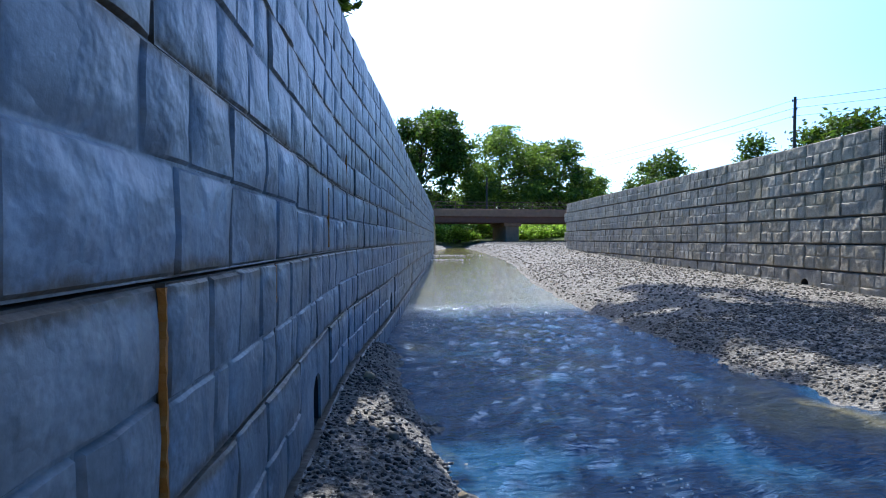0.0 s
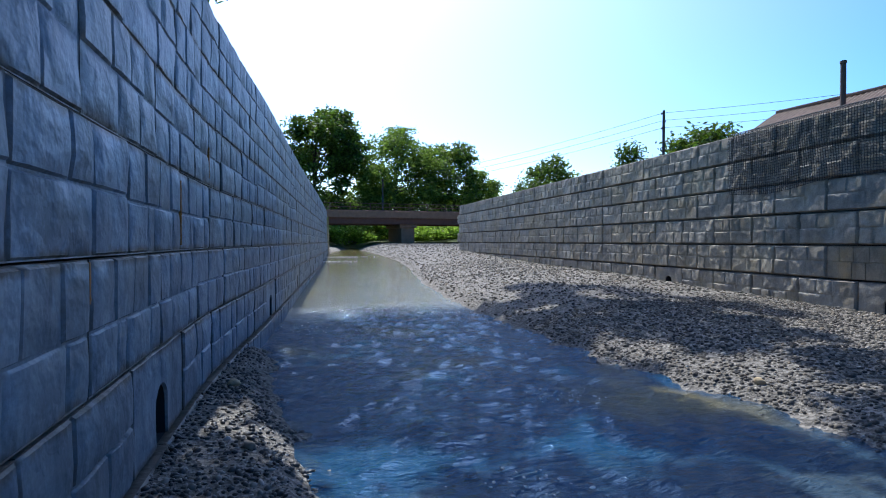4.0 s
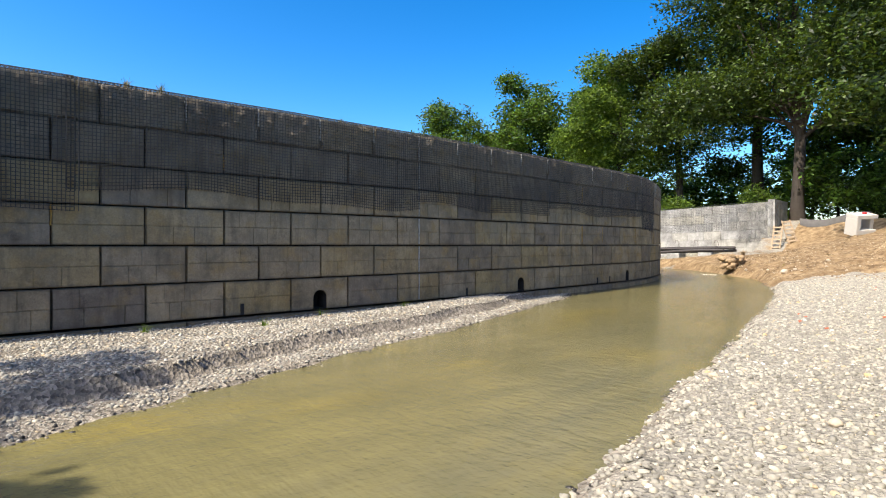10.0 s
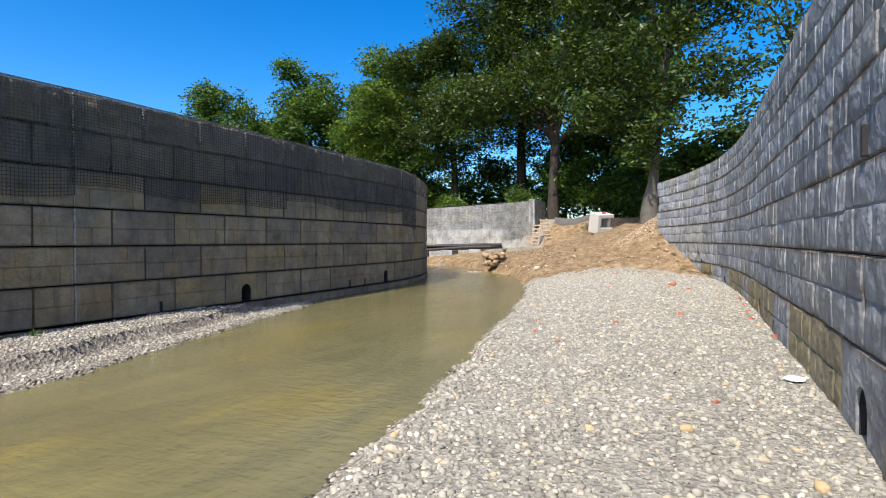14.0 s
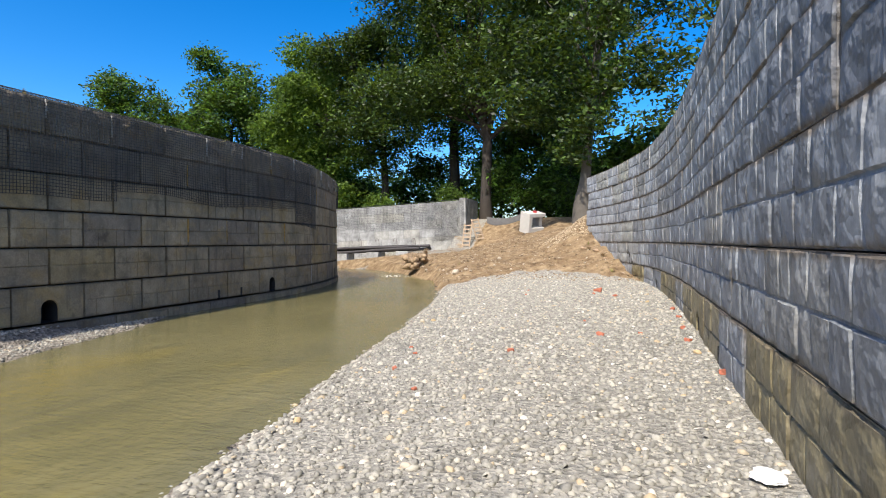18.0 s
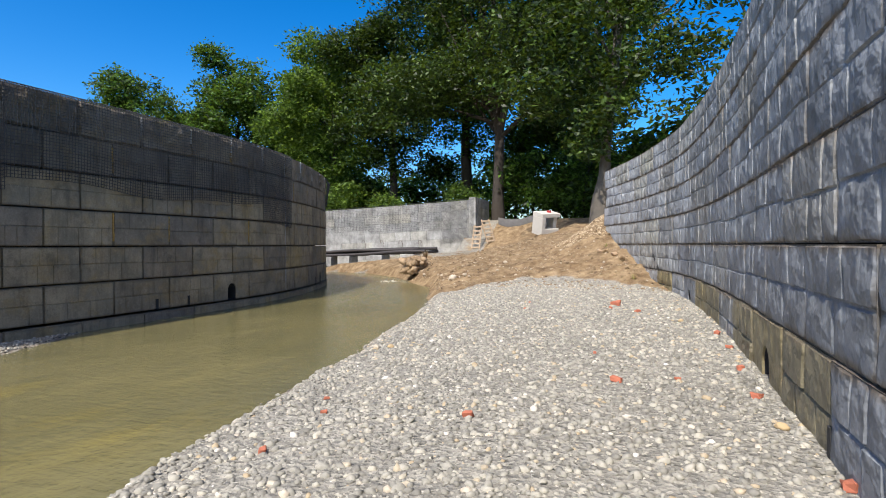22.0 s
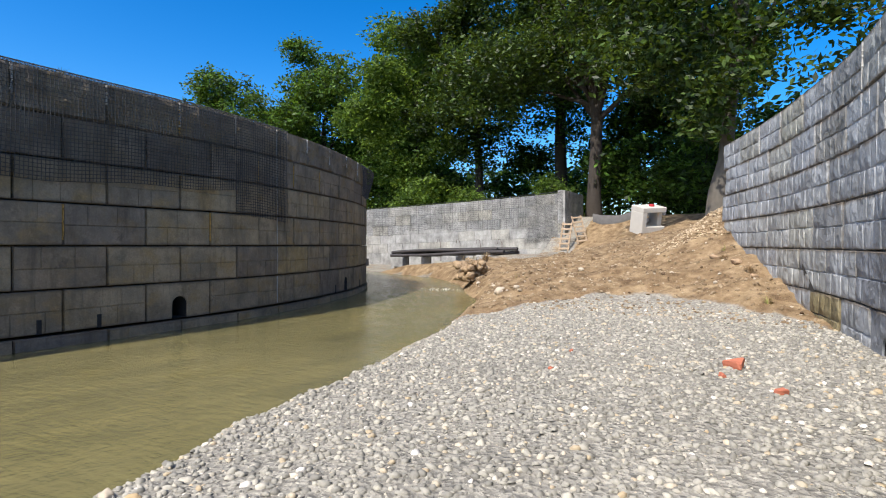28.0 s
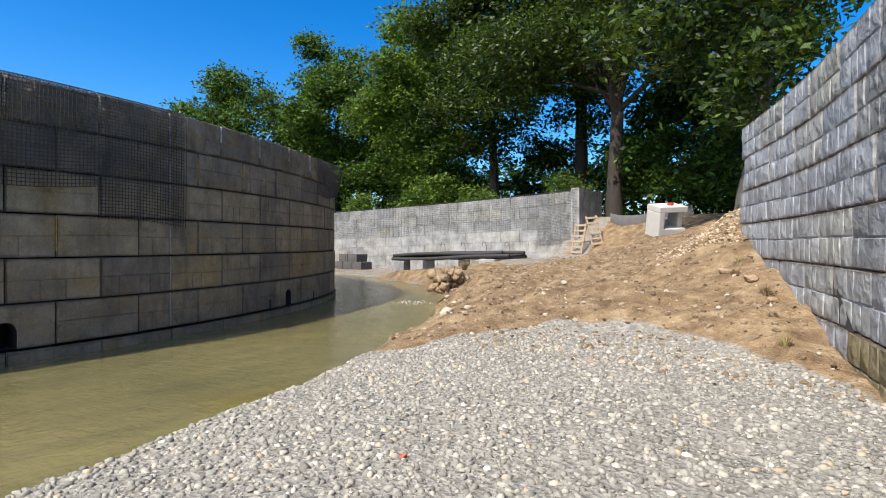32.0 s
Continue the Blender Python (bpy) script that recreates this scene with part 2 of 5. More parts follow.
BARK_PALE = plain("pale_bark", (0.095, 0.082, 0.064), 0.85, 0, 0.4, 4, 0.5, 0.02)
RUST = plain("rusty_steel", (0.10, 0.065, 0.05), 0.75, 0.3, 0.5, 9, 0.3, 0.004)
WOOD = plain("weathered_wood", (0.30, 0.22, 0.14), 0.8, 0, 0.35, 12, 0.3, 0.004)
LEAF_DARK = leaf_material("leaf_dark", (0.012, 0.031, 0.006), (0.088, 0.172, 0.023), 0.38)
LEAF_MID = leaf_material("leaf_mid", (0.015, 0.035, 0.006), (0.11, 0.19, 0.02), 0.35)
LEAF_PALE = leaf_material("leaf_pale", (0.035, 0.07, 0.014), (0.14, 0.22, 0.04), 0.6)
LEAF_BRIGHT = leaf_material("leaf_bright", (0.14, 0.24, 0.03), (0.36, 0.52, 0.07), 0.65)
LEAF_OLIVE = leaf_material("leaf_olive", (0.008, 0.019, 0.004), (0.054, 0.092, 0.014), 0.28)


def ground_material():
    """Gravel on the bars, brown earth on the ramp, grass on the banks: told apart by place."""
    m, nt, p = node_material("river_ground")
    pos = place_of(nt)
    sep = nt.nodes.new("ShaderNodeSeparateXYZ")
    nt.links.new(pos, sep.inputs[0])
    vor = noise_tex(nt, 26, vec=pos, kind="ShaderNodeTexVoronoi")
    vor2 = noise_tex(nt, 60, vec=pos, kind="ShaderNodeTexVoronoi")
    cells = ramp(nt, vor.outputs["Color"], [(0.0, (0.085, 0.075, 0.061)), (0.5, (0.185, 0.162, 0.132)), (1.0, (0.32, 0.286, 0.236))])
    big = noise_tex(nt, 0.9, 5, 0.6, pos)
    sandy = ramp(nt, vor.outputs["Color"], [(0.0, (0.145, 0.137, 0.118)), (0.5, (0.235, 0.222, 0.19)), (1.0, (0.35, 0.33, 0.28))])
    bar_mask = nt.nodes.new("ShaderNodeAttribute")
    bar_mask.attribute_name = "kind"
    bar_sep = nt.nodes.new("ShaderNodeSeparateColor")
    nt.links.new(bar_mask.outputs["Color"], bar_sep.inputs[0])
    cells = mix_rgb(nt, cells, sandy, bar_sep.outputs[2])
    gravel = mix_rgb(nt, cells, ramp(nt, big.outputs["Fac"], [(0.3, 0.38), (0.7, 0.62)]), 0.6, "OVERLAY")
    earth_n = noise_tex(nt, 3.0, 8, 0.65, pos)
    earth = ramp(nt, earth_n.outputs["Fac"], [(0.3, (0.095, 0.058, 0.029)), (0.5, (0.21, 0.143, 0.078)), (0.72, (0.36, 0.27, 0.16))])
    grass = ramp(nt, noise_tex(nt, 2.0, 8, 0.7, pos).outputs["Fac"], [(0.3, (0.04, 0.055, 0.012)), (0.7, (0.12, 0.14, 0.03))])
    mask = nt.nodes.new("ShaderNodeAttribute")
    mask.attribute_name = "kind"
    sm = nt.nodes.new("ShaderNodeSeparateColor")
    nt.links.new(mask.outputs["Color"], sm.inputs[0])
    edge = nt.nodes.new("ShaderNodeMath")
    edge.operation = "ADD"
    nt.links.new(sm.outputs[0], edge.inputs[0])
    wob = nt.nodes.new("ShaderNodeMath")
    wob.operation = "MULTIPLY_ADD"
    nt.links.new(noise_tex(nt, 1.6, 6, 0.65, pos).outputs["Fac"], wob.inputs[0])
    wob.inputs[1].default_value, wob.inputs[2].default_value = 0.8, -0.4
    nt.links.new(wob.outputs[0], edge.inputs[1])
    c = mix_rgb(nt, gravel, earth, ramp(nt, edge.outputs[0], [(0.42, 0.0), (0.58, 1.0)]))
    c = mix_rgb(nt, c, grass, sm.outputs[1])
    nt.links.new(c, p.inputs["Base Color"])
    p.inputs["Roughness"].default_value = 0.9
    p.inputs["Specular IOR Level"].default_value = 0.25
    n1 = bump_on(nt, p, vor.outputs["Distance"], 0.7, 0.03)
    n2 = bump_on(nt, p, earth_n.outputs["Fac"], 0.6, 0.08, n1)
    bump_on(nt, p, vor2.outputs["Distance"], 0.4, 0.012, n2)
    return m


def water_material():
    m, nt, p = node_material("river_water")
    pos = place_of(nt)
    n = noise_tex(nt, 0.5, 5, 0.6, pos)
    c = ramp(nt, n.outputs["Fac"], [(0.3, (0.145, 0.12, 0.029)), (0.7, (0.205, 0.17, 0.052))])
    p.inputs["Roughness"].default_value = 0.07
    p.inputs["IOR"].default_value = 1.33
    p.inputs["Specular IOR Level"].default_value = 0.85
    # lively ripples where the stream runs fast, long low ones where it is calm
    sep = nt.nodes.new("ShaderNodeSeparateXYZ")
    nt.links.new(pos, sep.inputs[0])
    fast = nt.nodes.new("ShaderNodeMapRange")
    fast.inputs["From Min"].default_value, fast.inputs["From Max"].default_value = 0.0, 3.6
    fast.inputs["To Min"].default_value, fast.inputs["To Max"].default_value = 0.2, 1.0
    nt.links.new(sep.outputs[1], fast.inputs[0])
    calm = nt.nodes.new("ShaderNodeMapRange")
    calm.inputs["From Min"].default_value, calm.inputs["From Max"].default_value = 11.0, 14.0
    calm.inputs["To Min"].default_value, calm.inputs["To Max"].default_value = 1.0, 0.2
    nt.links.new(sep.outputs[1], calm.inputs[0])
    mul = nt.nodes.new("ShaderNodeMath")
    mul.operation = "MULTIPLY"
    nt.links.new(fast.outputs[0], mul.inputs[0])
    nt.links.new(calm.outputs[0], mul.inputs[1])
    # painted in: blue for mirrored sky, brown patches for sunlit water
    sky_and_sun = ramp(nt, noise_tex(nt, 0.55, 4, 0.6, place_of(nt, (1, 0.6, 1))).outputs["Fac"], [(0.54, (0.014, 0.062, 0.125)), (0.68, (0.16, 0.138, 0.07))])
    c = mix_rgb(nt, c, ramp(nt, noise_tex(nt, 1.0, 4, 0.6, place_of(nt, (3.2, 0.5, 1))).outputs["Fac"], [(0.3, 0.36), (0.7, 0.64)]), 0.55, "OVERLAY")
    nt.links.new(mix_rgb(nt, c, sky_and_sun, mul.outputs[0]), p.inputs["Base Color"])
    # the same sky blue tints the highlights where the stream runs fast
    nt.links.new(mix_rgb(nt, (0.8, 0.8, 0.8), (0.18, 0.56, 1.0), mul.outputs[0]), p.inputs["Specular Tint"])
    wave = noise_tex(nt, 5.5, 5, 0.62, place_of(nt, (0.75, 2.0, 1)))
    b = nt.nodes.new("ShaderNodeBump")
    b.inputs["Distance"].default_value = 0.11
    nt.links.new(mul.outputs[0], b.inputs["Strength"])
    nt.links.new(wave.outputs["Fac"], b.inputs["Height"])
    fine = noise_tex(nt, 11.0, 3, 0.55, place_of(nt, (1.4, 0.8, 1)))
    b2 = nt.nodes.new("ShaderNodeBump")
    b2.inputs["Distance"].default_value, b2.inputs["Strength"].default_value = 0.015, 0.45
    nt.links.new(fine.outputs["Fac"], b2.inputs["Height"])
    nt.links.new(b.outputs[0], b2.inputs["Normal"])
    nt.links.new(b2.outputs[0], p.inputs["Normal"])
    return m, nt, p


GROUND = ground_material()
WATER, w_nt, w_p = water_material()
PEBBLES = island_material("pebbles", [(0.0, (0.165, 0.157, 0.136)), (0.35, (0.24, 0.229, 0.195)), (0.72, (0.315, 0.299, 0.252)), (0.9, (0.40, 0.375, 0.31)), (0.96, (0.37, 0.29, 0.18)), (1.0, (0.60, 0.57, 0.52))])

PEBBLES_DARK = island_material("brown_pebbles", [(0.0, (0.035, 0.029, 0.022)), (0.35, (0.085, 0.070, 0.051)), (0.7, (0.15, 0.126, 0.092)), (0.9, (0.25, 0.212, 0.155)), (0.96, (0.19, 0.135, 0.08)), (1.0, (0.42, 0.38, 0.31))])
PEBBLES_WET = island_material("wet_pebbles", [(0.0, (0.016, 0.014, 0.012)), (0.5, (0.038, 0.034, 0.029)), (0.8, (0.085, 0.075, 0.06)), (0.93, (0.20, 0.175, 0.135)), (1.0, (0.36, 0.33, 0.28))], 0.45)


# ---- mesh helpers ----
def mesh_np(name, verts, faces, mat=None, smooth=False):
    """A mesh from an array of vertices and an array of faces that all have as many corners."""
    verts, faces = np.asarray(verts, np.float32), np.asarray(faces, np.int32)
    me = bpy.data.meshes.new(name)
    n, k = faces.shape
    me.vertices.add(len(verts))
    me.vertices.foreach_set("co", verts.ravel())
    me.loops.add(n * k)
    me.loops.foreach_set("vertex_index", faces.ravel())
    me.polygons.add(n)
    me.polygons.foreach_set("loop_start", np.arange(0, n * k, k, dtype=np.int32))
    me.polygons.foreach_set("loop_total", np.full(n, k, np.int32))
    me.polygons.foreach_set("use_smooth", np.full(n, smooth))
    me.update(calc_edges=True)
    me.validate()
    if mat:
        me.materials.append(mat)
    return me


def part(name, bm, material, parent, label=""):
    """One mesh object from a bmesh or a mesh, under a thing or a part."""
    if isinstance(bm, bmesh.types.BMesh):
        me = bpy.data.meshes.new(name)
        bm.to_mesh(me)
        bm.free()
    else:
        me = bm
    if material and not me.materials:
        me.materials.append(material)
    ob = new(name, me)
    ob.parent = parent
    return tagged(ob, label)


def box(bm, lo, hi, bevel=0.0, m=None):
    """A box between two corners, with bevelled edges, added to bm."""
    lo, hi = Vector(lo), Vector(hi)
    r = bmesh.ops.create_cube(bm, size=1)
    bmesh.ops.scale(bm, vec=hi - lo, verts=r["verts"])
    bmesh.ops.translate(bm, vec=(lo + hi) / 2, verts=r["verts"])
    vs = r["verts"]
    if bevel:
        es = list({e for v in vs for e in v.link_edges})
        b = bmesh.ops.bevel(bm, geom=es, offset=bevel, segments=2, affect="EDGES", profile=0.6)
        vs = list({v for f in b["faces"] for v in f.verts} | {v for v in vs if v.is_valid})
    if m is not None:
        bmesh.ops.transform(bm, matrix=m, verts=vs)
    return bm


def tube(points, radii, sides=8):
    """Vertices and quads of a tapered tube along points."""
    pts = [Vector(p) for p in points]
    vs, fs = [], []
    for i, p in enumerate(pts):
        d = (pts[min(i + 1, len(pts) - 1)] - pts[max(i - 1, 0)]).normalized()
        a = d.orthogonal().normalized() if i == 0 else (a - d * a.dot(d)).normalized()
        b = d.cross(a)
        for k in range(sides):
            t = 2 * math.pi * k / sides
            vs.append(p + (a * math.cos(t) + b * math.sin(t)) * radii[i])
    for i in range(len(pts) - 1):
        for k in range(sides):
            k2 = (k + 1) % sides
            fs.append((i * sides + k, i * sides + k2, (i + 1) * sides + k2, (i + 1) * sides + k))
    return [tuple(v) for v in vs], fs


def joined(pieces):
    """One list of vertices and faces out of many."""
    vs, fs = [], []
    for v, f in pieces:
        o = len(vs)
        vs.extend(v)
        fs.extend(tuple(i + o for i in q) for q in f)
    return vs, fs


class Curve:
    """A smooth line in plan through points, by the length along it; length zero lies at the given point."""

    def __init__(self, pts, zero):
        p = np.array(pts, float)
        q = np.vstack([2 * p[0] - p[1], p, 2 * p[-1] - p[-2]])
        out = []
        for i in range(1, len(q) - 2):
            t = np.linspace(0, 1, 60, endpoint=False)[:, None]
            a, b, c, d = q[i - 1], q[i], q[i + 1], q[i + 2]
            out.append(0.5 * (2 * b + (c - a) * t + (2 * a - 5 * b + 4 * c - d) * t**2 + (3 * b - a - 3 * c + d) * t**3))
        self.p = np.vstack([*out, p[-1:]])
        s = np.r_[0, np.cumsum(np.hypot(*np.diff(self.p, axis=0).T))]
        self.s = s - s[np.argmin(np.hypot(*(self.p - zero).T))]

    def at(self, s):
        return np.array([np.interp(s, self.s, self.p[:, 0]), np.interp(s, self.s, self.p[:, 1])])

    def way(self, s):
        d = self.at(s + 0.3) - self.at(s - 0.3)
        return d / np.hypot(*d)

    def x_at(self, y):
        o = np.argsort(self.p[:, 1])
        return np.interp(y, self.p[o, 1], self.p[o, 0])


# ---- plan: the front faces of the walls, from the bridge end to the bend ----
ROW, HALF = 0.61, 0.61
WALL_A = Curve([(6.66, 44.4), (4.33, 31.3), (2.25, 20.1), (0.58, 10.7), (-0.05, 7.35), (-0.37, 5.45), (-0.72, 2.3), (-0.92, 0.2), (-0.95, -2.0), (-0.8, -3.9), (-0.48, -6.8), (-0.32, -9.0), (-0.12, -11.2), (0.07, -13.4), (0.3, -16.0), (0.65, -18.8), (1.15, -21.4), (1.8, -23.5), (2.5, -25.4), (3.5, -27.6)], (-0.7, 2.41))
WALL_B = Curve([(13.95, 35.0), (11.31, 15.77), (10.22, 8.53), (9.61, 3.69), (9.5, 0.0), (9.5, -6.07), (9.55, -8.51), (9.89, -13.38), (10.33, -18.23), (10.84, -20.62), (11.72, -22.89), (12.9, -25.1), (14.6, -27.2), (17.0, -29.0), (20.5, -30.6), (28, -32.8), (40, -34.5)], (9.55, -8.51))
WALL_C = Curve([(14.0, -42.3), (18.5, -42.6), (25, -42.3), (36, -40.6)], (14.0, -42.3))


def curve_table(pts):
    a = np.array(sorted(pts))
    return a[:, 0], a[:, 1]


SHORE_W = curve_table([(60, 11.0), (45, 6.7), (31, 4.4), (18, 1.9), (13.5, 1.05), (11.3, 0.6), (9.6, 0.36), (6.2, 0.39), (4.4, 0.43), (3.7, 0.44), (0, 1.05), (-3.8, 1.9), (-6.1, 2.56), (-7.5, 2.92), (-9.7, 3.42), (-11, 3.78), (-13.6, 4.5), (-14.6, 4.68), (-15.4, 4.96), (-16.9, 5.35), (-18.4, 5.8), (-20.2, 6.47), (-23.5, 7.95), (-25.7, 9.2), (-27.3, 10.6), (-29.8, 12.4), (-33, 16), (-35.5, 22), (-38, 40)])
SHORE_E = curve_table([(60, 12.5), (52, 11.0), (38.6, 9.6), (32, 8.8), (26, 7.7), (22, 6.7), (17.3, 5.7), (14.8, 5.27), (11.4, 4.8), (8.8, 4.52), (6, 4.38), (4.1, 4.36), (2.5, 4.3), (1, 4.5), (-0.5, 4.74), (-1.4, 5.08), (-2.5, 5.45), (-4.8, 6.24), (-6.3, 6.66), (-7.4, 6.9), (-8.5, 7.4), (-13.5, 9.1), (-15, 10.2), (-16, 12), (-24, 17), (-28, 60)])
WATER_Z = curve_table([(70, 0.6), (40, 0.28), (25, -0.08), (12, -0.29), (0, -0.27), (-8, -0.25), (-15, -0.21), (-20, -0.19), (-26, -0.18), (-45, -0.28)])
BAR_W = curve_table([(70, 1.0), (30, 0.5), (10, 0.1), (0, -0.02), (-6, 0.0), (-12, 0.08), (-18, 0.14), (-24, 0.22), (-50, 0.5)])
BAR_E = curve_table([(70, 1.15), (40, 0.9), (31, 0.6), (25, 0.42), (20, 0.32), (14, 0.25), (11, 0.18), (8.4, 0.13), (3.7, 0.0), (0, -0.09), (-3.6, -0.15), (-8.4, -0.12), (-13.4, -0.16), (-30, -0.2)])


def tab(table, y):
    return np.interp(y, *table)


def smooth01(t):
    t = np.clip(t, 0, 1)
    return t * t * (3 - 2 * t)


def soft_noise(x, y, f, seed=0.0):
    """A smooth wavy field between -1 and 1, of about f waves a metre."""
    s = 0
    for k, (a, b, c) in enumerate(((1.0, 0.3, 0.5), (-0.45, 1.1, 1.7), (0.8, -0.9, 2.9), (1.7, 0.9, 4.1), (-1.3, 1.9, 0.2))):
        s = s + np.sin(6.28 * f * (a * x + b * y) + c + seed + 1.3 * np.sin(2.1 * f * (b * x - a * y) + seed)) / (1 + 0.35 * k)
    return s / 3.2


def ground_at(x, y):
    """Height of the ground, and how much of it is earth and how much grass."""
    x, y = np.asarray(x, float), np.asarray(y, float)
    wz = tab(WATER_Z, y)
    dw, de = tab(SHORE_W, y) - x, x - tab(SHORE_E, y)
    wob = 0.10 * soft_noise(x, y, 0.35) + 0.05 * soft_noise(x, y, 1.1, 2)
    dw, de = dw + wob, de + wob
    bar_w, bar_e = tab(BAR_W, y), tab(BAR_E, y)
    rise_w = wz - 0.02 + (bar_w - wz + 0.02) * (0.62 * smooth01(dw / 0.45) + 0.38 * smooth01(dw / 2.4))
    cut = 0.85 + 0.25 * soft_noise(x, y, 0.12, 9)
    steep = 0.8 * smooth01((1.0 - y) / 3)
    rise_e = wz - 0.02 + (bar_e - wz + 0.02) * ((0.9 - steep) * (0.45 * smooth01(de / 0.6) + 0.55 * smooth01(de / 2.4)) + steep * smooth01((de - cut) / 0.08) + 0.1 * smooth01((de - cut) / 1.5))
    rise_e = rise_e + 0.09 * np.exp(-(((de - cut - 0.5) / 0.6) ** 2)) * (de > cut) * smooth01((1.0 - y) / 3) * smooth01((y + 14) / 3)
    rise_e = rise_e + 0.06 * smooth01(de / 0.35) * steep
    inside = np.minimum(-dw, -de)
    bed = wz - 0.02 - 0.35 * smooth01(inside / 1.5)
    z = np.where(dw > 0, rise_w, np.where(de > 0, rise_e, bed))
    z = z + 0.018 * soft_noise(x, y, 0.8, 5) * (inside < 0)
    # earth ramp at the unfinished end
    ax = WALL_A.x_at(np.maximum(y, -27.5))
    edge = np.interp(x, [1.2, 1.8, 2.6, 3.5, 4.4, 4.9, 5.4, 5.8, 6.1, 6.4, 8], [-21.4, -21.9, -22.7, -23.5, -23.8, -23.6, -22.9, -22.1, -21.5, -21.0, -20.7])
    south = smooth01((edge + 0.25 * soft_noise(x, y, 0.3, 6) - y) / 0.8) * (dw > -0.6)
    climb = np.interp(-y, [21.5, 23.5, 26, 30, 33, 38, 44], [0, 0.12, 0.19, 0.16, 0.2, 0.4, 0.8])
    climb = climb + np.interp(-y, [22, 26, 30, 33, 38], [0.0, 0.02, 0.07, 0.15, 0.28]) * np.clip(12 - x, -1, 5)
    climb = climb + 0.5 * np.exp(-(((x - ax) / 1.7) ** 2)) * smooth01((-22.3 - y) / 5)
    fade = smooth01((dw + 0.15) / 1.3)
    lump = 0.10 * soft_noise(x, y, 0.45, 8) + 0.07 * soft_noise(x, y, 1.1, 3) + 0.03 * soft_noise(x, y, 2.3, 1)
    pile = 1.15 * np.exp(-(((x - 3.3) / 2.1) ** 2 + ((y + 30.4) / 2.6) ** 2))
    z = z + south * fade * (climb + lump + pile)
    flat_c = smooth01((-33.5 - y) / 3) * smooth01((x - 11.5) / 3)
    z = z * (1 - flat_c) + flat_c * (-0.18 + 1.0 * smooth01((21 - x) / 8) + 0.4 * lump)
    earth = south * np.where(flat_c > 0.5, 0.45, 1.0)
    # banks behind the walls
    ax, bx = WALL_A.x_at(y) - 0.62, WALL_B.x_at(y) + 0.62
    tail = np.interp(x, [12.9, 14.6, 17, 20.5, 28, 40, 60], [-25.1, -27.2, -29, -30.6, -32.8, -34.5, -36]) + 0.65
    past_a = y < -28.2
    west = (x < ax) & ~past_a
    east = np.where(x > 12.9, y > tail, (x > bx) & (y > -25.1)) & (y < 35.5) & (x > bx)
    back = ((y < -42.9) & (x > 14.9)) | ((x > 36.3) & (y < -40.4))
    w2 = smooth01((3.0 - 0.3 * (-28 - y) - x) / 3.0) * past_a
    s2 = smooth01((-40.3 - y) / 4.5) * (x <= 14.9)
    n2 = smooth01((y - 58) / 30)
    bank = west | east | back | ((y >= 35.5) & (x > 31)) | ((y >= 46) & (x < 7))
    hill = 3.25 + 0.12 * soft_noise(x, y, 0.08, 4)
    z = np.where(bank, hill, z)
    grass = np.where(bank, 1.0, 0.0)
    z = np.where(bank, z, z + (2.9 - z) * np.maximum(w2, s2))
    grass = np.maximum(grass, np.maximum(w2, s2 * smooth01((-44 - y) / 3)) * 0.75)
    z = np.where((y > 46) & ~bank, z + 1.6 * n2, z)
    grass = np.maximum(grass, smooth01((y - 55) / 6))
    far = np.hypot(x - 5, y + 5)
    z = np.where(far > 130, 3.0 + 0 * z, z)
    grass = np.where(far > 130, 1.0, grass)
    return z, earth, grass


def steps(*runs):
    """Grid lines: runs of (start, end, step)."""
    out = []
    for a, b, d in runs:
        out.append(np.arange(a, b, d))
    return np.unique(np.round(np.concatenate(out), 4))


gx = steps((-1500, -300, 300), (-300, -60, 40), (-60, -12, 4), (-12, -3, 0.9), (-3, 4.4, 0.16), (4.4, 9.2, 0.07), (9.2, 16, 0.16), (16, 45, 0.8), (45, 120, 8), (120, 300, 45), (300, 1501, 300))
gy = steps((-1500, -300, 300), (-300, -70, 40), (-70, -48, 2), (-48, -33, 0.5), (-33, 14, 0.16), (14, 50, 0.5), (50, 110, 5), (110, 300, 40), (300, 1501, 300))
X, Y = np.meshgrid(gx, gy)
gz, g_earth, g_grass = ground_at(X, Y)
nx, ny = len(gx), len(gy)
ii = (np.arange(ny - 1)[:, None] * nx + np.arange(nx - 1)[None]).ravel()
ground_me = mesh_np("ground", np.stack([X.ravel(), Y.ravel(), gz.ravel()], 1), np.stack([ii, ii + 1, ii + nx + 1, ii + nx], 1), GROUND, True)
ca = ground_me.color_attributes.new("kind", "FLOAT_COLOR", "POINT")
ca.data.foreach_set("color", np.stack([g_earth.ravel(), g_grass.ravel(), (smooth01((tab(SHORE_W, Y) - X - 0.1) / 0.3) * smooth01((-1.0 - Y) / 2.0)).ravel(), 1 + 0 * g_grass.ravel()], 1).astype(np.float32).ravel())
ground = tagged(new("ground", ground_me), "grey river gravel, brown earth ramp and grassy banks", "ground", kind="structure")

# water: one sheet that follows the fall of the stream; the banks cut its outline
wy = steps((-42, -33, 0.25), (-33, -15, 0.11), (-15, -3, 0.25), (-3, 14, 0.075), (14, 30, 0.25), (30, 62, 0.5))
wx = steps((-1, 0, 0.25), (0, 6, 0.075), (6, 14, 0.11), (14, 16, 0.25), (16, 45, 1))
WX, WY = np.meshgrid(wx, wy)
lively = smooth01((WY + 3) / 4) * smooth01((13.5 - WY) / 2.5)
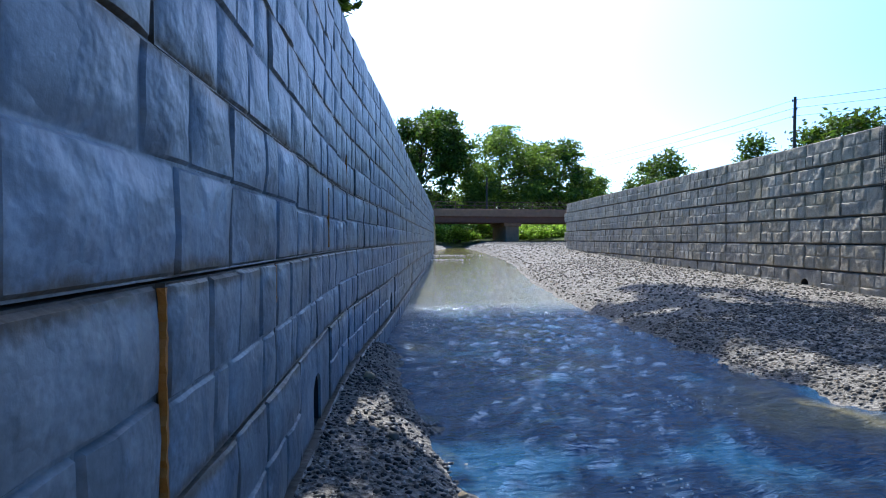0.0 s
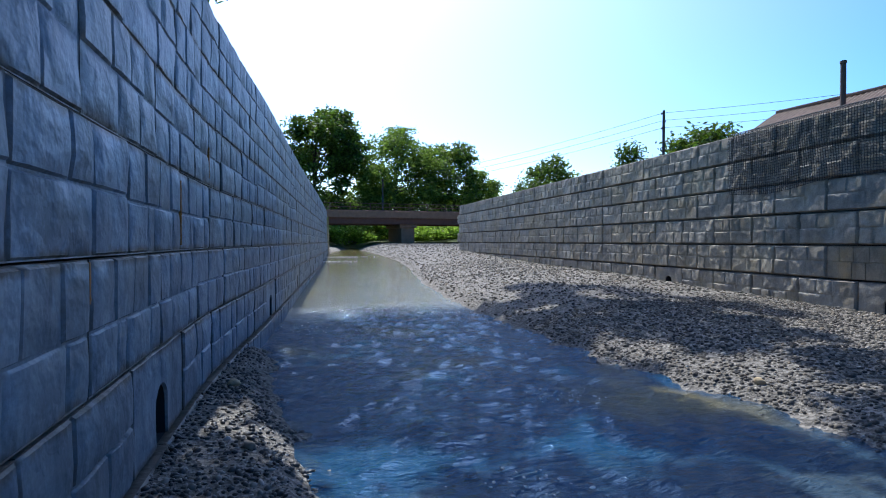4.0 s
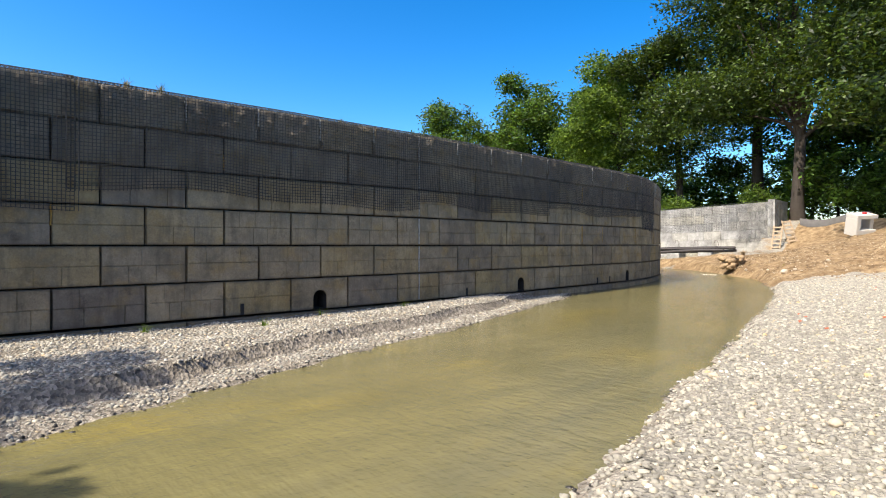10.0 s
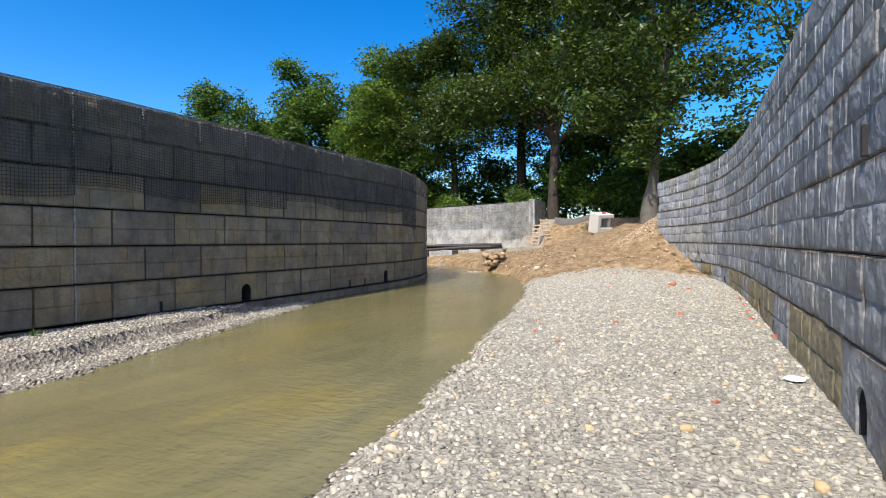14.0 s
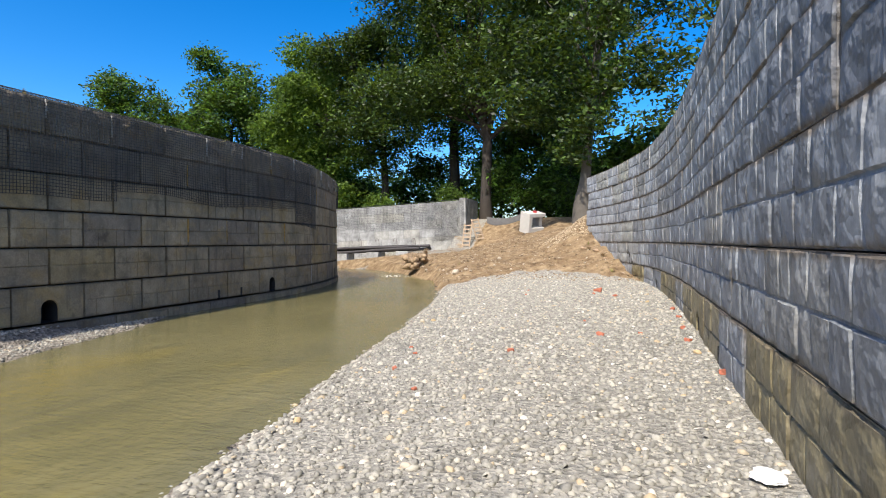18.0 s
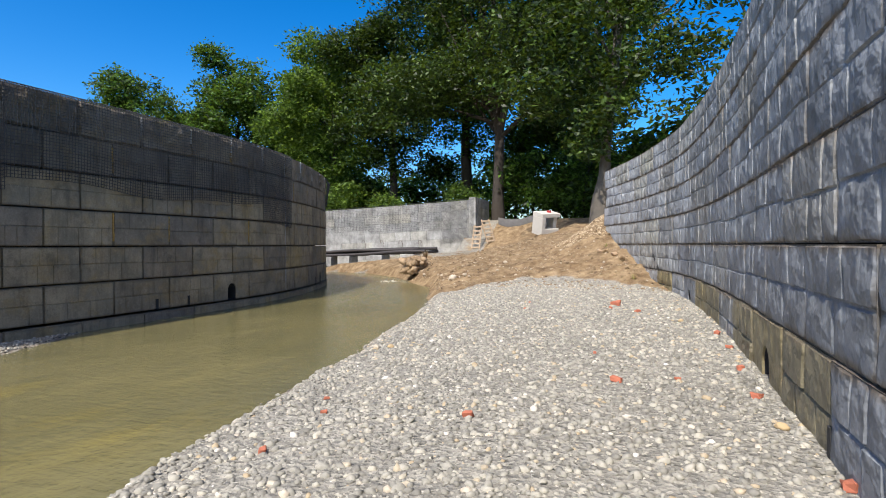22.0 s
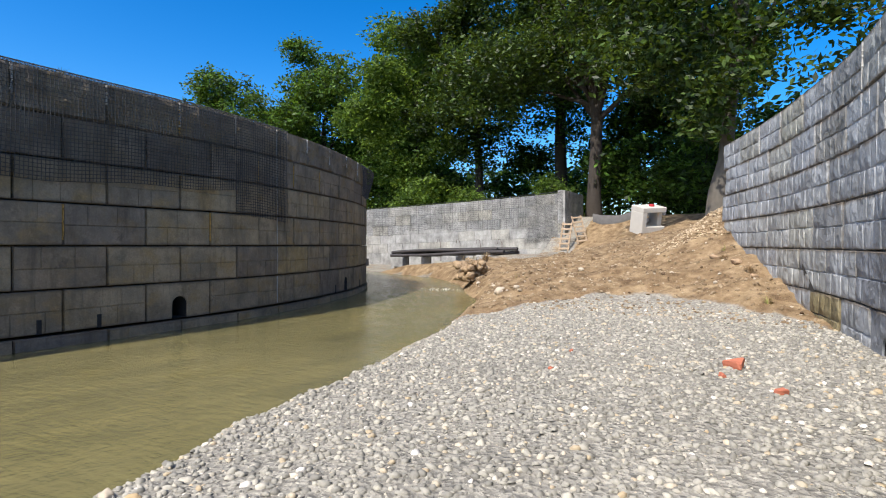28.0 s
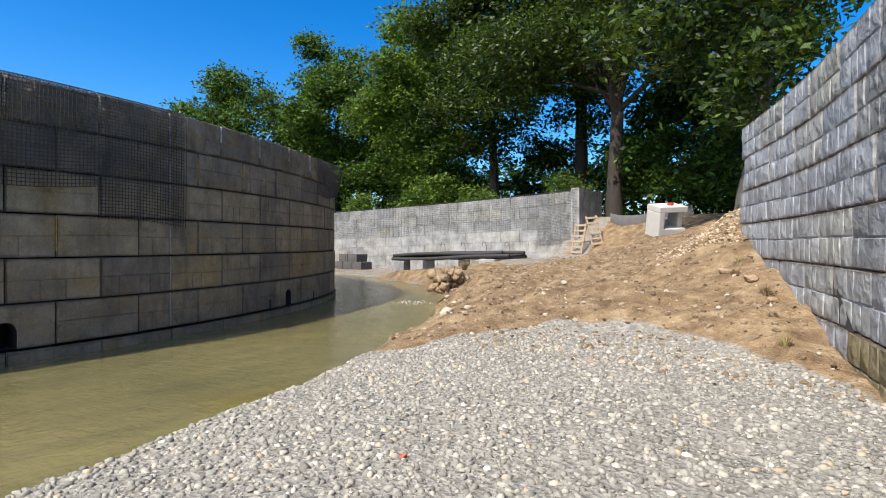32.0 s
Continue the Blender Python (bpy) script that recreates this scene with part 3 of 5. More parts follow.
chop = 0.014 * soft_noise(WX * 0.7 + 0.2 * WY, WY, 0.9, 1) + 0.012 * soft_noise(WX, WY * 1.5, 1.7, 3) + 0.006 * soft_noise(WX, WY, 3.3, 7)
WZ = tab(WATER_Z, WY) + (1.7 * lively + 0.12 + 0.55 * smooth01((-17 - WY) / 5)) * chop
keep_e = np.where(WY > -20, WALL_B.x_at(WY) + 0.2, 60)
n_wx = len(wx)
qi = (np.arange(len(wy) - 1)[:, None] * n_wx + np.arange(n_wx - 1)[None]).ravel()
ok = ((WX <= keep_e) & (WX >= WALL_A.x_at(WY) - 0.3)).ravel()
qs = np.stack([qi, qi + 1, qi + n_wx + 1, qi + n_wx], 1)
qs = qs[ok[qs].all(1)]
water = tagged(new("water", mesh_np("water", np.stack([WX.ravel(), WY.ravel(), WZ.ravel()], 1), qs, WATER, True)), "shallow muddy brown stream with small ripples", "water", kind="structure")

# ---- walls of large cast blocks ----
def face_lines(cuts, lo, hi, groove, chamfer, pitch=0.09, rim=(0.0, 0.0)):
    """Grid lines across one row of moulded stones, and for each line 0 in the groove, 1 on the stone."""
    u, on = [lo], [0]
    edges = [lo, *cuts, hi]
    for a, b in zip(edges, edges[1:]):
        ga = max(groove, rim[0]) if a == lo else groove
        gb = max(groove, rim[1]) if b == hi else groove
        inner = np.linspace(a + ga + chamfer, b - gb - chamfer, max(2, int((b - a) / pitch)))
        u += [a + ga, *inner, b - gb, b]
        on += [0, *([1] * len(inner)), 0, 0]
    return np.array(u), np.array(on)


def block_mesh(name, seed, length, style, hole=False):
    """A block with its front at y = 0, length along x, base at z = 0; the front carries moulded stones."""
    rng = np.random.default_rng(seed)
    gap, back = {"deep": 0.009, "flat": 0.016, "rock": 0.02, "fine": 0.004, "crag": 0.016}[style], -0.42
    half, height = length / 2 - gap / 2, 0.61 - gap
    groove, chamfer, depth, rough = {"deep": (0.006, 0.010, 0.017, 0.012), "flat": (0.004, 0.005, 0.011, 0.004), "rock": (0.003, 0.02, 0.007, 0.020), "fine": (0.003, 0.005, 0.008, 0.004), "crag": (0.004, 0.02, 0.004, 0.03)}[style]
    cushion, facet = {"deep": (0.012, 0.014), "flat": (0.0, 0.008), "rock": (0.004, 0.05), "fine": (0.0, 0.008), "crag": (0.0, 0.03)}[style]
    lip = {"deep": 0.015, "flat": 0.034, "rock": 0.034, "fine": 0.016, "crag": 0.04}[style]
    mid = height * (0.5 + rng.uniform(-0.03, 0.03))
    vs, fs = [], []

    def height_at(x, z):
        n = noise.noise((x * 4.2 + seed * 7.1, z * 4.2, seed * 1.7)) + 0.5 * noise.noise((x * 11 + seed, z * 11, seed * 3.3))
        if style == "crag":
            n += 1.6 * max(0.0, noise.noise((x * 7 - z * 4 + seed * 2.0, z * 8 + x * 3, 5.0 + seed))) + 0.8 * max(0.0, noise.noise((x * 15 + seed, z * 15, 9.0 + seed))) - 0.3
        if style == "rock":
            n += 1.2 * abs(noise.noise((x * 9 - z * 6 + seed * 2.0, z * 7 + x * 4, 5.0 + seed)))
        return rough * n

    for row, (z0, z1) in enumerate(((0.0, mid), (mid, height))):
        n_st = max(1, round(length / 0.36 + rng.uniform(-1.3, 0.9)))
        cuts = [] if style in ("flat", "fine") and rng.random() < 0.35 else sorted(-half + 2 * half * (k + rng.uniform(-0.3, 0.3)) / n_st for k in range(1, n_st))
        pitch = 0.04 if style in ("rock", "crag") else 0.07
        rim = 0.005 if style == "deep" else 0.007
        edges = [-half, *cuts, half]
        u, onu = face_lines(cuts, -half, half, groove, chamfer, pitch, (rim, rim))
        v, onv = face_lines([], z0, z1, groove, chamfer, pitch, (rim, 0.0) if row == 0 else (0.0, rim))
        o = len(vs)
        tilt = rng.normal(0, 1, (n_st + 2, 3)) * (0.3 * rough, facet, facet)
        for j, z in enumerate(v):
            for i, x in enumerate(u):
                on = onu[i] and onv[j]
                k = sum(x > c for c in cuts)
                y = height_at(x, z) * (0.4 if not on else 1) + (tilt[k, 0] if on else -depth)
                if on:
                    a, b = edges[k], edges[k + 1]
                    du, dv = (2 * x - a - b) / (b - a), (2 * z - z0 - z1) / (z1 - z0)
                    y += cushion * ((1 - du**4) * (1 - dv**4) - 0.6) + 0.5 * (tilt[k, 1] * du * (b - a) + tilt[k, 2] * dv * (z1 - z0)) * 0.5
                if not on and style == "flat" and row == 1:
                    y += depth * 0.4
                edge = min(half - abs(x), z, height - z)
                if edge < rim + 0.0005:
                    y = -lip
                vs.append((x, y, z))
        nu = len(u)
        for j in range(len(v) - 1):
            for i in range(nu - 1):
                a = o + j * nu + i
                fs.append((a, a + 1, a + nu + 1, a + nu))
    if hole:
        return arch_block(name, half, height, back, rough, seed)
    o = len(vs)
    for x in (-half, half):
        for y in (-lip, back):
            for z in (0.0, height):
                vs.append((x, y, z))
    for q in ((0, 1, 3, 2), (4, 6, 7, 5), (0, 2, 6, 4), (1, 5, 7, 3), (2, 3, 7, 6)):
        fs.append(tuple(o + i for i in q))
    return mesh_np(name, vs, fs)


def arch_block(name, half, height, back, rough, seed):
    """The same block with an arched drain opening at its foot, lined and painted dark for the shade inside."""
    r, top = 0.15, 0.37
    side = [(-r, z) for z in np.linspace(0, top - r, 5)]
    arch = side + [(-r * math.cos(t), top - r + r * math.sin(t)) for t in np.linspace(0, math.pi, 17)[1:-1]] + [(-x, z) for x, z in side[::-1]]
    n = len(arch)
    e = 0.012
    hx, hz = half - e, height - e
    border = [(-hx, z) for z in np.linspace(0, hz, 7)] + [(x, hz) for x in np.linspace(-hx, hx, n - 12)[1:-1]] + [(hx, z) for z in np.linspace(hz, 0, 7)]
    vs, fs, inner = [], [], []
    loops = []

    def loop(points):
        o = len(vs)
        vs.extend(points)
        loops.append(o)

    def strip(a, b, dark=False):
        for i in range(n - 1):
            fs.append((a + i, b + i, b + i + 1, a + i + 1))
            inner.append(dark)

    for t in np.linspace(0, 1, 9):
        pts = []
        for (ax, az), (bx, bz) in zip(arch, border):
            x, z = ax + (bx - ax) * t, az + (bz - az) * t
            y = rough * (noise.noise((x * 4.2 + seed * 7.1, z * 4.2, seed * 1.7)) + 0.5 * noise.noise((x * 11 + seed, z * 11, seed * 3.3)))
            pts.append((x, y * (0.4 if t in (0.0, 1.0) else 1.0) - 0.012, z))
        loop(pts)
    for i in range(8):
        strip(loops[i], loops[i + 1])
    loop([(x * half / hx, -0.03, z * height / hz) for x, z in border])
    loop([(x * half / hx, back, z * height / hz) for x, z in border])
    strip(loops[8], loops[9])
    strip(loops[9], loops[10])
    loop([(x * 0.94, -0.03, z * 0.97) for x, z in arch])
    loop([(x * 0.94, -0.38, z * 0.97) for x, z in arch])
    strip(loops[11], loops[0])
    strip(loops[12], loops[11], True)
    fs.append(tuple(range(loops[12], loops[12] + n)))
    fs.append((loops[11], loops[11] + n - 1, loops[12] + n - 1, loops[12]))
    inner += [True, True]
    me = bpy.data.meshes.new(name)
    me.from_pydata(vs, [], fs)
    me.polygons.foreach_set("material_index", np.array(inner, dtype=np.int32))
    me.update()
    return me


def set_of(style, length, count, seed, mat, hole=False):
    out = []
    for k in range(count):
        me = block_mesh("block", seed + k, length, style, hole)
        me.materials.append(mat)
        if hole:
            me.materials.append(DARK_HOLE)
        me.polygons.foreach_set("use_smooth", np.full(len(me.polygons), True))
        me.set_sharp_from_angle(angle=radians(38))
        out.append(me)
    return out


FULL, PART_LEN = 1.22, 0.61
KIT = {
    "A": (set_of("deep", FULL, 9, 10, CONC_A), set_of("deep", PART_LEN, 2, 30, CONC_A), set_of("deep", FULL, 2, 35, CONC_A, True)),
    "B": (set_of("flat", FULL, 9, 40, CONC_B), set_of("flat", PART_LEN, 3, 60, CONC_B), set_of("flat", FULL, 2, 65, CONC_B, True)),
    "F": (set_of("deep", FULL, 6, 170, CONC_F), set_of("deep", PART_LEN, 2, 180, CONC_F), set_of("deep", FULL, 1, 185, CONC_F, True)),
    "N": (set_of("deep", FULL, 9, 120, CONC_N), set_of("deep", PART_LEN, 2, 131, CONC_N), set_of("deep", FULL, 1, 134, CONC_N, True)),
    "O": (set_of("deep", FULL, 4, 20, CONC_O), set_of("deep", PART_LEN, 1, 32, CONC_O), set_of("deep", FULL, 1, 37, CONC_O, True)),
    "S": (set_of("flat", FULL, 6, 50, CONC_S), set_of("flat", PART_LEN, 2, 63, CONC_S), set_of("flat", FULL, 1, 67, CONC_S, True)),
    "R": (set_of("rock", FULL, 8, 70, CONC_R), set_of("rock", PART_LEN, 2, 90, CONC_R), set_of("rock", FULL, 2, 95, CONC_R, True)),
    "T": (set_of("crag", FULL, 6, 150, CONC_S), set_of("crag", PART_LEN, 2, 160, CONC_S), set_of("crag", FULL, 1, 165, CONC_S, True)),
    "C": (set_of("fine", FULL, 5, 100, CONC_C), set_of("fine", PART_LEN, 2, 110, CONC_C), set_of("fine", FULL, 1, 115, CONC_C, True)),
}


def block_pose(curve, s, z, sign, set_back=0.0):
    """sign 1: the curve runs with the block's x; -1: against it."""
    p, w = curve.at(s), curve.way(s) * sign
    n = np.array([-w[1], w[0]]) * 1.0
    rot = Matrix(((w[0], n[0], 0, 0), (w[1], n[1], 0, 0), (0, 0, 1, 0), (0, 0, 0, 1)))
    p = p - n * set_back
    return Matrix.Translation((p[0], p[1], z)) @ rot


def build_wall(name, label, curve, k0, k1, rows, sign, odd_rows, holes, kit_of, ends=(), low=-1, fall=0.0, drop=0.0, batter=0.003, along=lambda k: k, plinth=0.02):
    """Courses of blocks between half-block steps k0 and k1. Course r spans z = (r-1)*ROW to r*ROW."""
    wall = tagged(new(name), label, "retaining wall", kind="structure")
    p = curve.at((k0 + k1) / 2 * HALF)
    wall.location = (p[0], p[1], 0)
    inv = Matrix.Translation((-p[0], -p[1], 0))
    rng = np.random.default_rng(abs(k0) + 11)
    for r in range(low, rows + 1):
        spans, k = [], k0
        if (r % 2 == 1) == odd_rows and k0 in ends:
            spans.append((k0, 1))
            k = k0 + 1
        elif (r % 2 == 1) == odd_rows:
            k = k0 + 1
        while k + 2 <= k1:
            spans.append((k, 2))
            k += 2
        if k < k1:
            spans.append((k, 1) if k1 in ends else (k, 2))
        for k, n in spans:
            ka, kb = along(k), along(k + n)
            mid = (ka + kb) / 2 * HALF
            fulls, parts_, holed = KIT[kit_of(k, r)]
            is_hole = r == 1 and n == 2 and (k + 1) in holes
            me = (holed if is_hole else fulls if n == 2 else parts_)
            me = me[int(rng.integers(len(me)))]
            ob = new("block", me)
            ob.parent = wall
            jig = rng.normal(0, 1, 3)
            m = block_pose(curve, mid, (r - 1) * ROW - drop - fall * mid - (0.022 if r == 0 else 0.0), sign, batter * (r - 2) + 0.004 * jig[0] - (plinth if r == 0 else 0.0))
            ob.matrix_basis = inv @ m @ pose(0, 0, 0, 0.25 * jig[1], math.degrees(math.atan(fall)) * sign, 0.25 * jig[2]) @ Matrix.Diagonal(((kb - ka) / n, 1, 1, 1))
    # added dark sheet behind the blocks, stops light leaking through the open joints
    vs, fs = [], []
    ks = np.arange(k0, k1 + 0.5, 1.0)
    for k in ks:
        q = block_pose(curve, along(k) * HALF, 0, sign, 0.395 + batter * 2)
        o = inv @ q
        for z in ((low - 1) * ROW, rows * ROW - 0.03):
            vs.append(tuple(o @ Vector((0, 0, z - drop - fall * k * HALF))))
    for i in range(len(ks) - 1):
        fs.append((2 * i, 2 * i + 2, 2 * i + 3, 2 * i + 1))
    part("joint_fill", mesh_np("joint_fill", vs, fs, DARK_BACKING), DARK_BACKING, wall, "added dark sheet backing the open joints")
    return wall


def kit_b(k, r):
    if k < -20:
        return "B" if r == 2 and -28 < k < -23 else "R"
    worn = (k * 37 + r * 101) % 17
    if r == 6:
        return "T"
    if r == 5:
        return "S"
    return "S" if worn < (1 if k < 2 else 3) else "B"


def kit_a(k, r):
    if k < 7:
        return "N"
    # towards the far end more blocks take the copy painted sunlit
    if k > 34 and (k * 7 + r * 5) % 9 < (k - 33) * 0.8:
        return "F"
    return "O" if r <= 1 and k > 10 and (k * 13) % 7 < 5 else "A"


LABEL_B = "long grey cast-concrete block retaining wall with drain holes"
for n, (k0, k1) in enumerate(((-76, -60), (-60, -40), (-40, -20), (-20, 0), (0, 20), (20, 62)), 1):
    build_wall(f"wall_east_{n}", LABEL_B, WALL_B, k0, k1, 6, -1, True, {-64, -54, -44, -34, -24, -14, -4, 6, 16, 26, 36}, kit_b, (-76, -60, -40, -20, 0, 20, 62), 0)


def along_a(k):
    """Half-block steps along the west wall; by the first metres the joints lie a little further on."""
    return float(np.interp(k, [-10, -6, -4, -2, -1, 0, 1, 3, 8, 9], [-10, -5.95, -3.92, -1.74, -0.72, 0.36, 1.35, 3.3, 8.0, 9.0])) if -10 < k < 9 else k


LABEL_A = "curved blue-grey concrete block retaining wall moulded like stonework"
for n, (k0, k1) in enumerate(((-71, -51), (-51, -31), (-31, -11), (-11, 9), (9, 29), (29, 51)), 1):
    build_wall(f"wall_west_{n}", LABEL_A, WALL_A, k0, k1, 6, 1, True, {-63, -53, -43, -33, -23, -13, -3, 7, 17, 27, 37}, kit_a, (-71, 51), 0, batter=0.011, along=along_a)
build_wall("wall_south", "pale concrete block wall across the river bend", WALL_C, 0, 36, 7, 1, True, {23}, lambda k, r: "C", (0, 36), 0, 0.036, 0.13)

# ---- trees ----
def crown_leaves(rng, blobs, n_clusters, per, spread, size):
    """Leaf quads in clusters that fill ellipsoids, thicker towards their skins. Returns an array of vertices."""
    w = np.array([b[3] * b[4] * b[5] for b in blobs]) ** 0.67
    pick = rng.choice(len(blobs), n_clusters, p=w / w.sum())
    bl = np.array(blobs)[pick]
    d = rng.normal(size=(n_clusters, 3))
    d /= np.linalg.norm(d, axis=1)[:, None]
    r = rng.uniform(0.25, 1.0, n_clusters) ** 0.45 * rng.uniform(0.85, 1.12, n_clusters)
    c = bl[:, :3] + d * r[:, None] * bl[:, 3:6]
    cen = np.repeat(c, per, 0) + rng.normal(size=(n_clusters * per, 3)) * np.array([spread, spread, spread * 0.6])
    n = len(cen)
    a = rng.normal(size=(n, 3))
    a[:, 2] *= 0.6
    a /= np.linalg.norm(a, axis=1)[:, None]
    b = np.cross(a, rng.normal(size=(n, 3)))
    b /= np.linalg.norm(b, axis=1)[:, None]
    s = size * rng.uniform(0.6, 1.35, n)[:, None]
    v = np.stack([cen - a * s, cen + b * s * 0.45, cen + a * s, cen - b * s * 0.45], 1).reshape(-1, 3)
    return v, c


def tree(base, trunk, blobs, leaf, bark, label, n_clusters=500, per=24, spread=0.45, size=0.16, seed=1, limbs=14, name="tree", group=""):
    """trunk: points and radii relative to base; blobs: (x, y, z, rx, ry, rz) relative to base."""
    rng = np.random.default_rng(seed)
    root = tagged(new(name), label, "tree", group)
    root.location = base
    pieces = [tube([p for p, _ in trunk], [r for _, r in trunk], 10)]
    v, cl = crown_leaves(rng, blobs, n_clusters, per, spread, size)
    for c in cl[rng.choice(len(cl), min(limbs, len(cl)), replace=False)]:
        f = rng.uniform(0.45, 0.95)
        i = min(int(f * (len(trunk) - 1)), len(trunk) - 2)
        g = f * (len(trunk) - 1) - i
        st = Vector(trunk[i][0]).lerp(Vector(trunk[i + 1][0]), g)
        rad = (trunk[i][1] * (1 - g) + trunk[i + 1][1] * g) * 0.5
        en = Vector(c)
        if en.z < st.z - 1:
            continue
        md = st.lerp(en, 0.5) + Vector((rng.normal(0, 0.3), rng.normal(0, 0.3), 0.25 * (en - st).length * 0.4))
        pieces.append(tube([st, st.lerp(md, 0.6), md, en], [rad, rad * 0.75, rad * 0.5, rad * 0.12 + 0.01], 6))
    tv, tf = joined(pieces)
    part("trunk", mesh_np("trunk", tv, tf, bark, True), bark, root)
    q = np.arange(len(v)).reshape(-1, 4)
    part("crown", mesh_np("crown", v, q, leaf), leaf, root)
    return root


def simple_trunk(h, r, lean=(0, 0), bend=0.3, seed=0):
    g = np.random.default_rng(seed)
    out = []
    for t in np.linspace(0, 1, 8):
        out.append(((lean[0] * t + bend * g.normal() * t * 0.5, lean[1] * t + bend * g.normal() * t * 0.5, h * t - 0.3 * (t == 0)), r * (1.35 if t == 0 else 1) * (1 - 0.75 * t)))
    return out


def base_z(x, y):
    return float(ground_at(np.array([x]), np.array([y]))[0][0])


def round_tree(x, y, h, w, leaf, seed, label, low=0.12, n=420, size=0.2, bark=None, spread=0.42, per=26, group="", lean=None, r0=0.022):
    """A leafy tree of height h and crown width w."""
    g = np.random.default_rng(seed)
    z = base_z(x, y)
    blobs = [(0, 0, h * (low + (1 - low) * 0.52), w * 0.34, w * 0.34, h * (1 - low) * 0.44)]
    for k in range(15):
        t = 2 * math.pi * k / 15 * 2.4 + g.uniform(-0.3, 0.3)
        f = g.uniform(0.06, 0.95)
        rr = w * 0.40 * math.sin(math.pi * (0.15 + 0.75 * f)) * g.uniform(0.7, 1.2)
        s = w * g.uniform(0.10, 0.2)
        blobs.append((rr * math.cos(t), rr * math.sin(t), h * (low + (1 - low) * f), s, s, s * 0.75))
    return tree((x, y, z), simple_trunk(h * 0.75, r0 * h, lean or (g.normal(0, 0.5), g.normal(0, 0.5)), 0.4, seed), blobs, leaf, bark or BARK, label, n, per, spread, size, seed, 20, group=group)


# beyond the bend
round_tree(49, -46, 14, 15, LEAF_DARK, 20, "tall dark green broadleaf tree on the far bank", 0.0, 1800, 0.18, per=30)
round_tree(42, -50, 17, 13, LEAF_DARK, 21, "tall dark green broadleaf tree on the bank behind the block wall", 0.0, 1900, 0.18, per=30)
round_tree(36, -54, 15.5, 10, LEAF_DARK, 27, "dark green broadleaf tree beside the tall trees on the bank", 0.0, 1300, 0.18, per=28)
round_tree(30, -49, 15.5, 10, LEAF_PALE, 22, "pale green poplar on the bank behind the block wall", 0.0, 1300, 0.16, per=30)
round_tree(24.5, -50, 18, 11, LEAF_OLIVE, 23, "tall broadleaf tree with a forked brown trunk", 0.1, 1400, 0.16, per=32)
round_tree(19, -53, 25, 11, LEAF_DARK, 28, "tall leafy tree standing behind the wall corner trees", 0.08, 1300, 0.17, per=32)
# large tree at the wall corner: a thick trunk that forks
big_z = base_z(14, -46.6)
big = tree((14, -46.6, big_z), [((0, 0, -0.4), 0.6), ((0, 0, 1.5), 0.42), ((-0.1, 0, 4.0), 0.37), ((-0.2, 0.1, 6.2), 0.35), ((0.6, 0, 9.5), 0.3), ((1.2, 0, 14), 0.2), ((1.4, 0, 20), 0.08)],
           [(0, 0, 15, 5.0, 4.5, 7.0), (-4.5, 0.5, 10, 3.2, 3, 2.6), (4.5, 1.0, 9.5, 3.4, 3, 2.4), (-5, 1, 15, 3.2, 3, 3), (5, 0, 15, 3.4, 3, 3), (0, 2, 20, 5, 4, 4), (-3, 2, 20, 4, 4, 4), (-3.5, 4, 9, 3, 2, 1.7), (4, 4, 9.3, 3, 2, 1.7), (8, 2, 10, 2.6, 2, 2), (6, 1, 19, 4, 4, 4), (-1.5, 3.0, 11, 3.2, 1.5, 2.0), (-5.5, 2.5, 7, 2.6, 1.6, 1.6), (5.5, 2.5, 7.2, 3.0, 1.6, 1.5), (2, 3.2, 9, 2.4, 1.4, 1.4)], LEAF_OLIVE, BARK, "large spreading tree with a forked trunk behind the wall corner", 2500, 28, 0.55, 0.15, 24, 34)
tree((5.6, -38.8, base_z(5.6, -38.8)), [((0, 0, -0.4), 0.62), ((0, 0, 1.0), 0.48), ((-0.2, 0, 2.4), 0.3), ((-0.3, 0, 4.0), 0.25), ((-0.8, -0.2, 9.0), 0.22), ((-1.3, -0.3, 14), 0.19), ((-1.6, 0, 19), 0.14), ((-1.7, 0, 24), 0.05)],
     [(-1.2, 0, 17, 4, 4, 5), (2.6, 1.6, 6.6, 2.2, 1.4, 1.3), (1.2, 2.0, 9.5, 2.0, 1.2, 1.6), (-3.6, 1.5, 8.0, 1.8, 1.4, 1.4), (-4, 0.5, 13, 2.4, 2, 2), (2.8, 1, 13.5, 2.6, 2, 2), (3.6, 0.5, 10.5, 2.0, 1.6, 1.5), (-1.0, 1.6, 5.4, 1.3, 0.9, 0.8), (0.3, 1.2, 4.2, 1.0, 0.6, 1.0), (-0.6, 1.2, 7.2, 1.0, 0.6, 1.2), (-1.8, 1.2, 10.6, 1.3, 0.8, 1.2)], LEAF_OLIVE, BARK_PALE, "tall plane tree with a pale leaning trunk", 1300, 24, 0.5, 0.16, 25, 26)
round_tree(-1.8, -37, 14, 10, LEAF_OLIVE, 26, "broadleaf tree rising behind the curved wall", 0.1, 130, 0.16)
round_tree(9.5, -56, 26, 12, LEAF_DARK, 29, "tall dark tree in the wood behind the ramp", 0.05, 1300, 0.22)
for k, (x, y, h, w) in enumerate(((9, -55, 7, 8), (17, -60, 8, 9), (24, -60, 5, 9), (31, -60, 5, 10), (1, -46, 6, 8), (-6, -46, 4.5, 8), (39, -58, 9, 11), (45, -54, 9, 11))):
    round_tree(x, y, h, w, LEAF_DARK, 40 + k, "dark green undergrowth under the trees on the bank", 0.0, 150, 0.24, group="undergrowth")
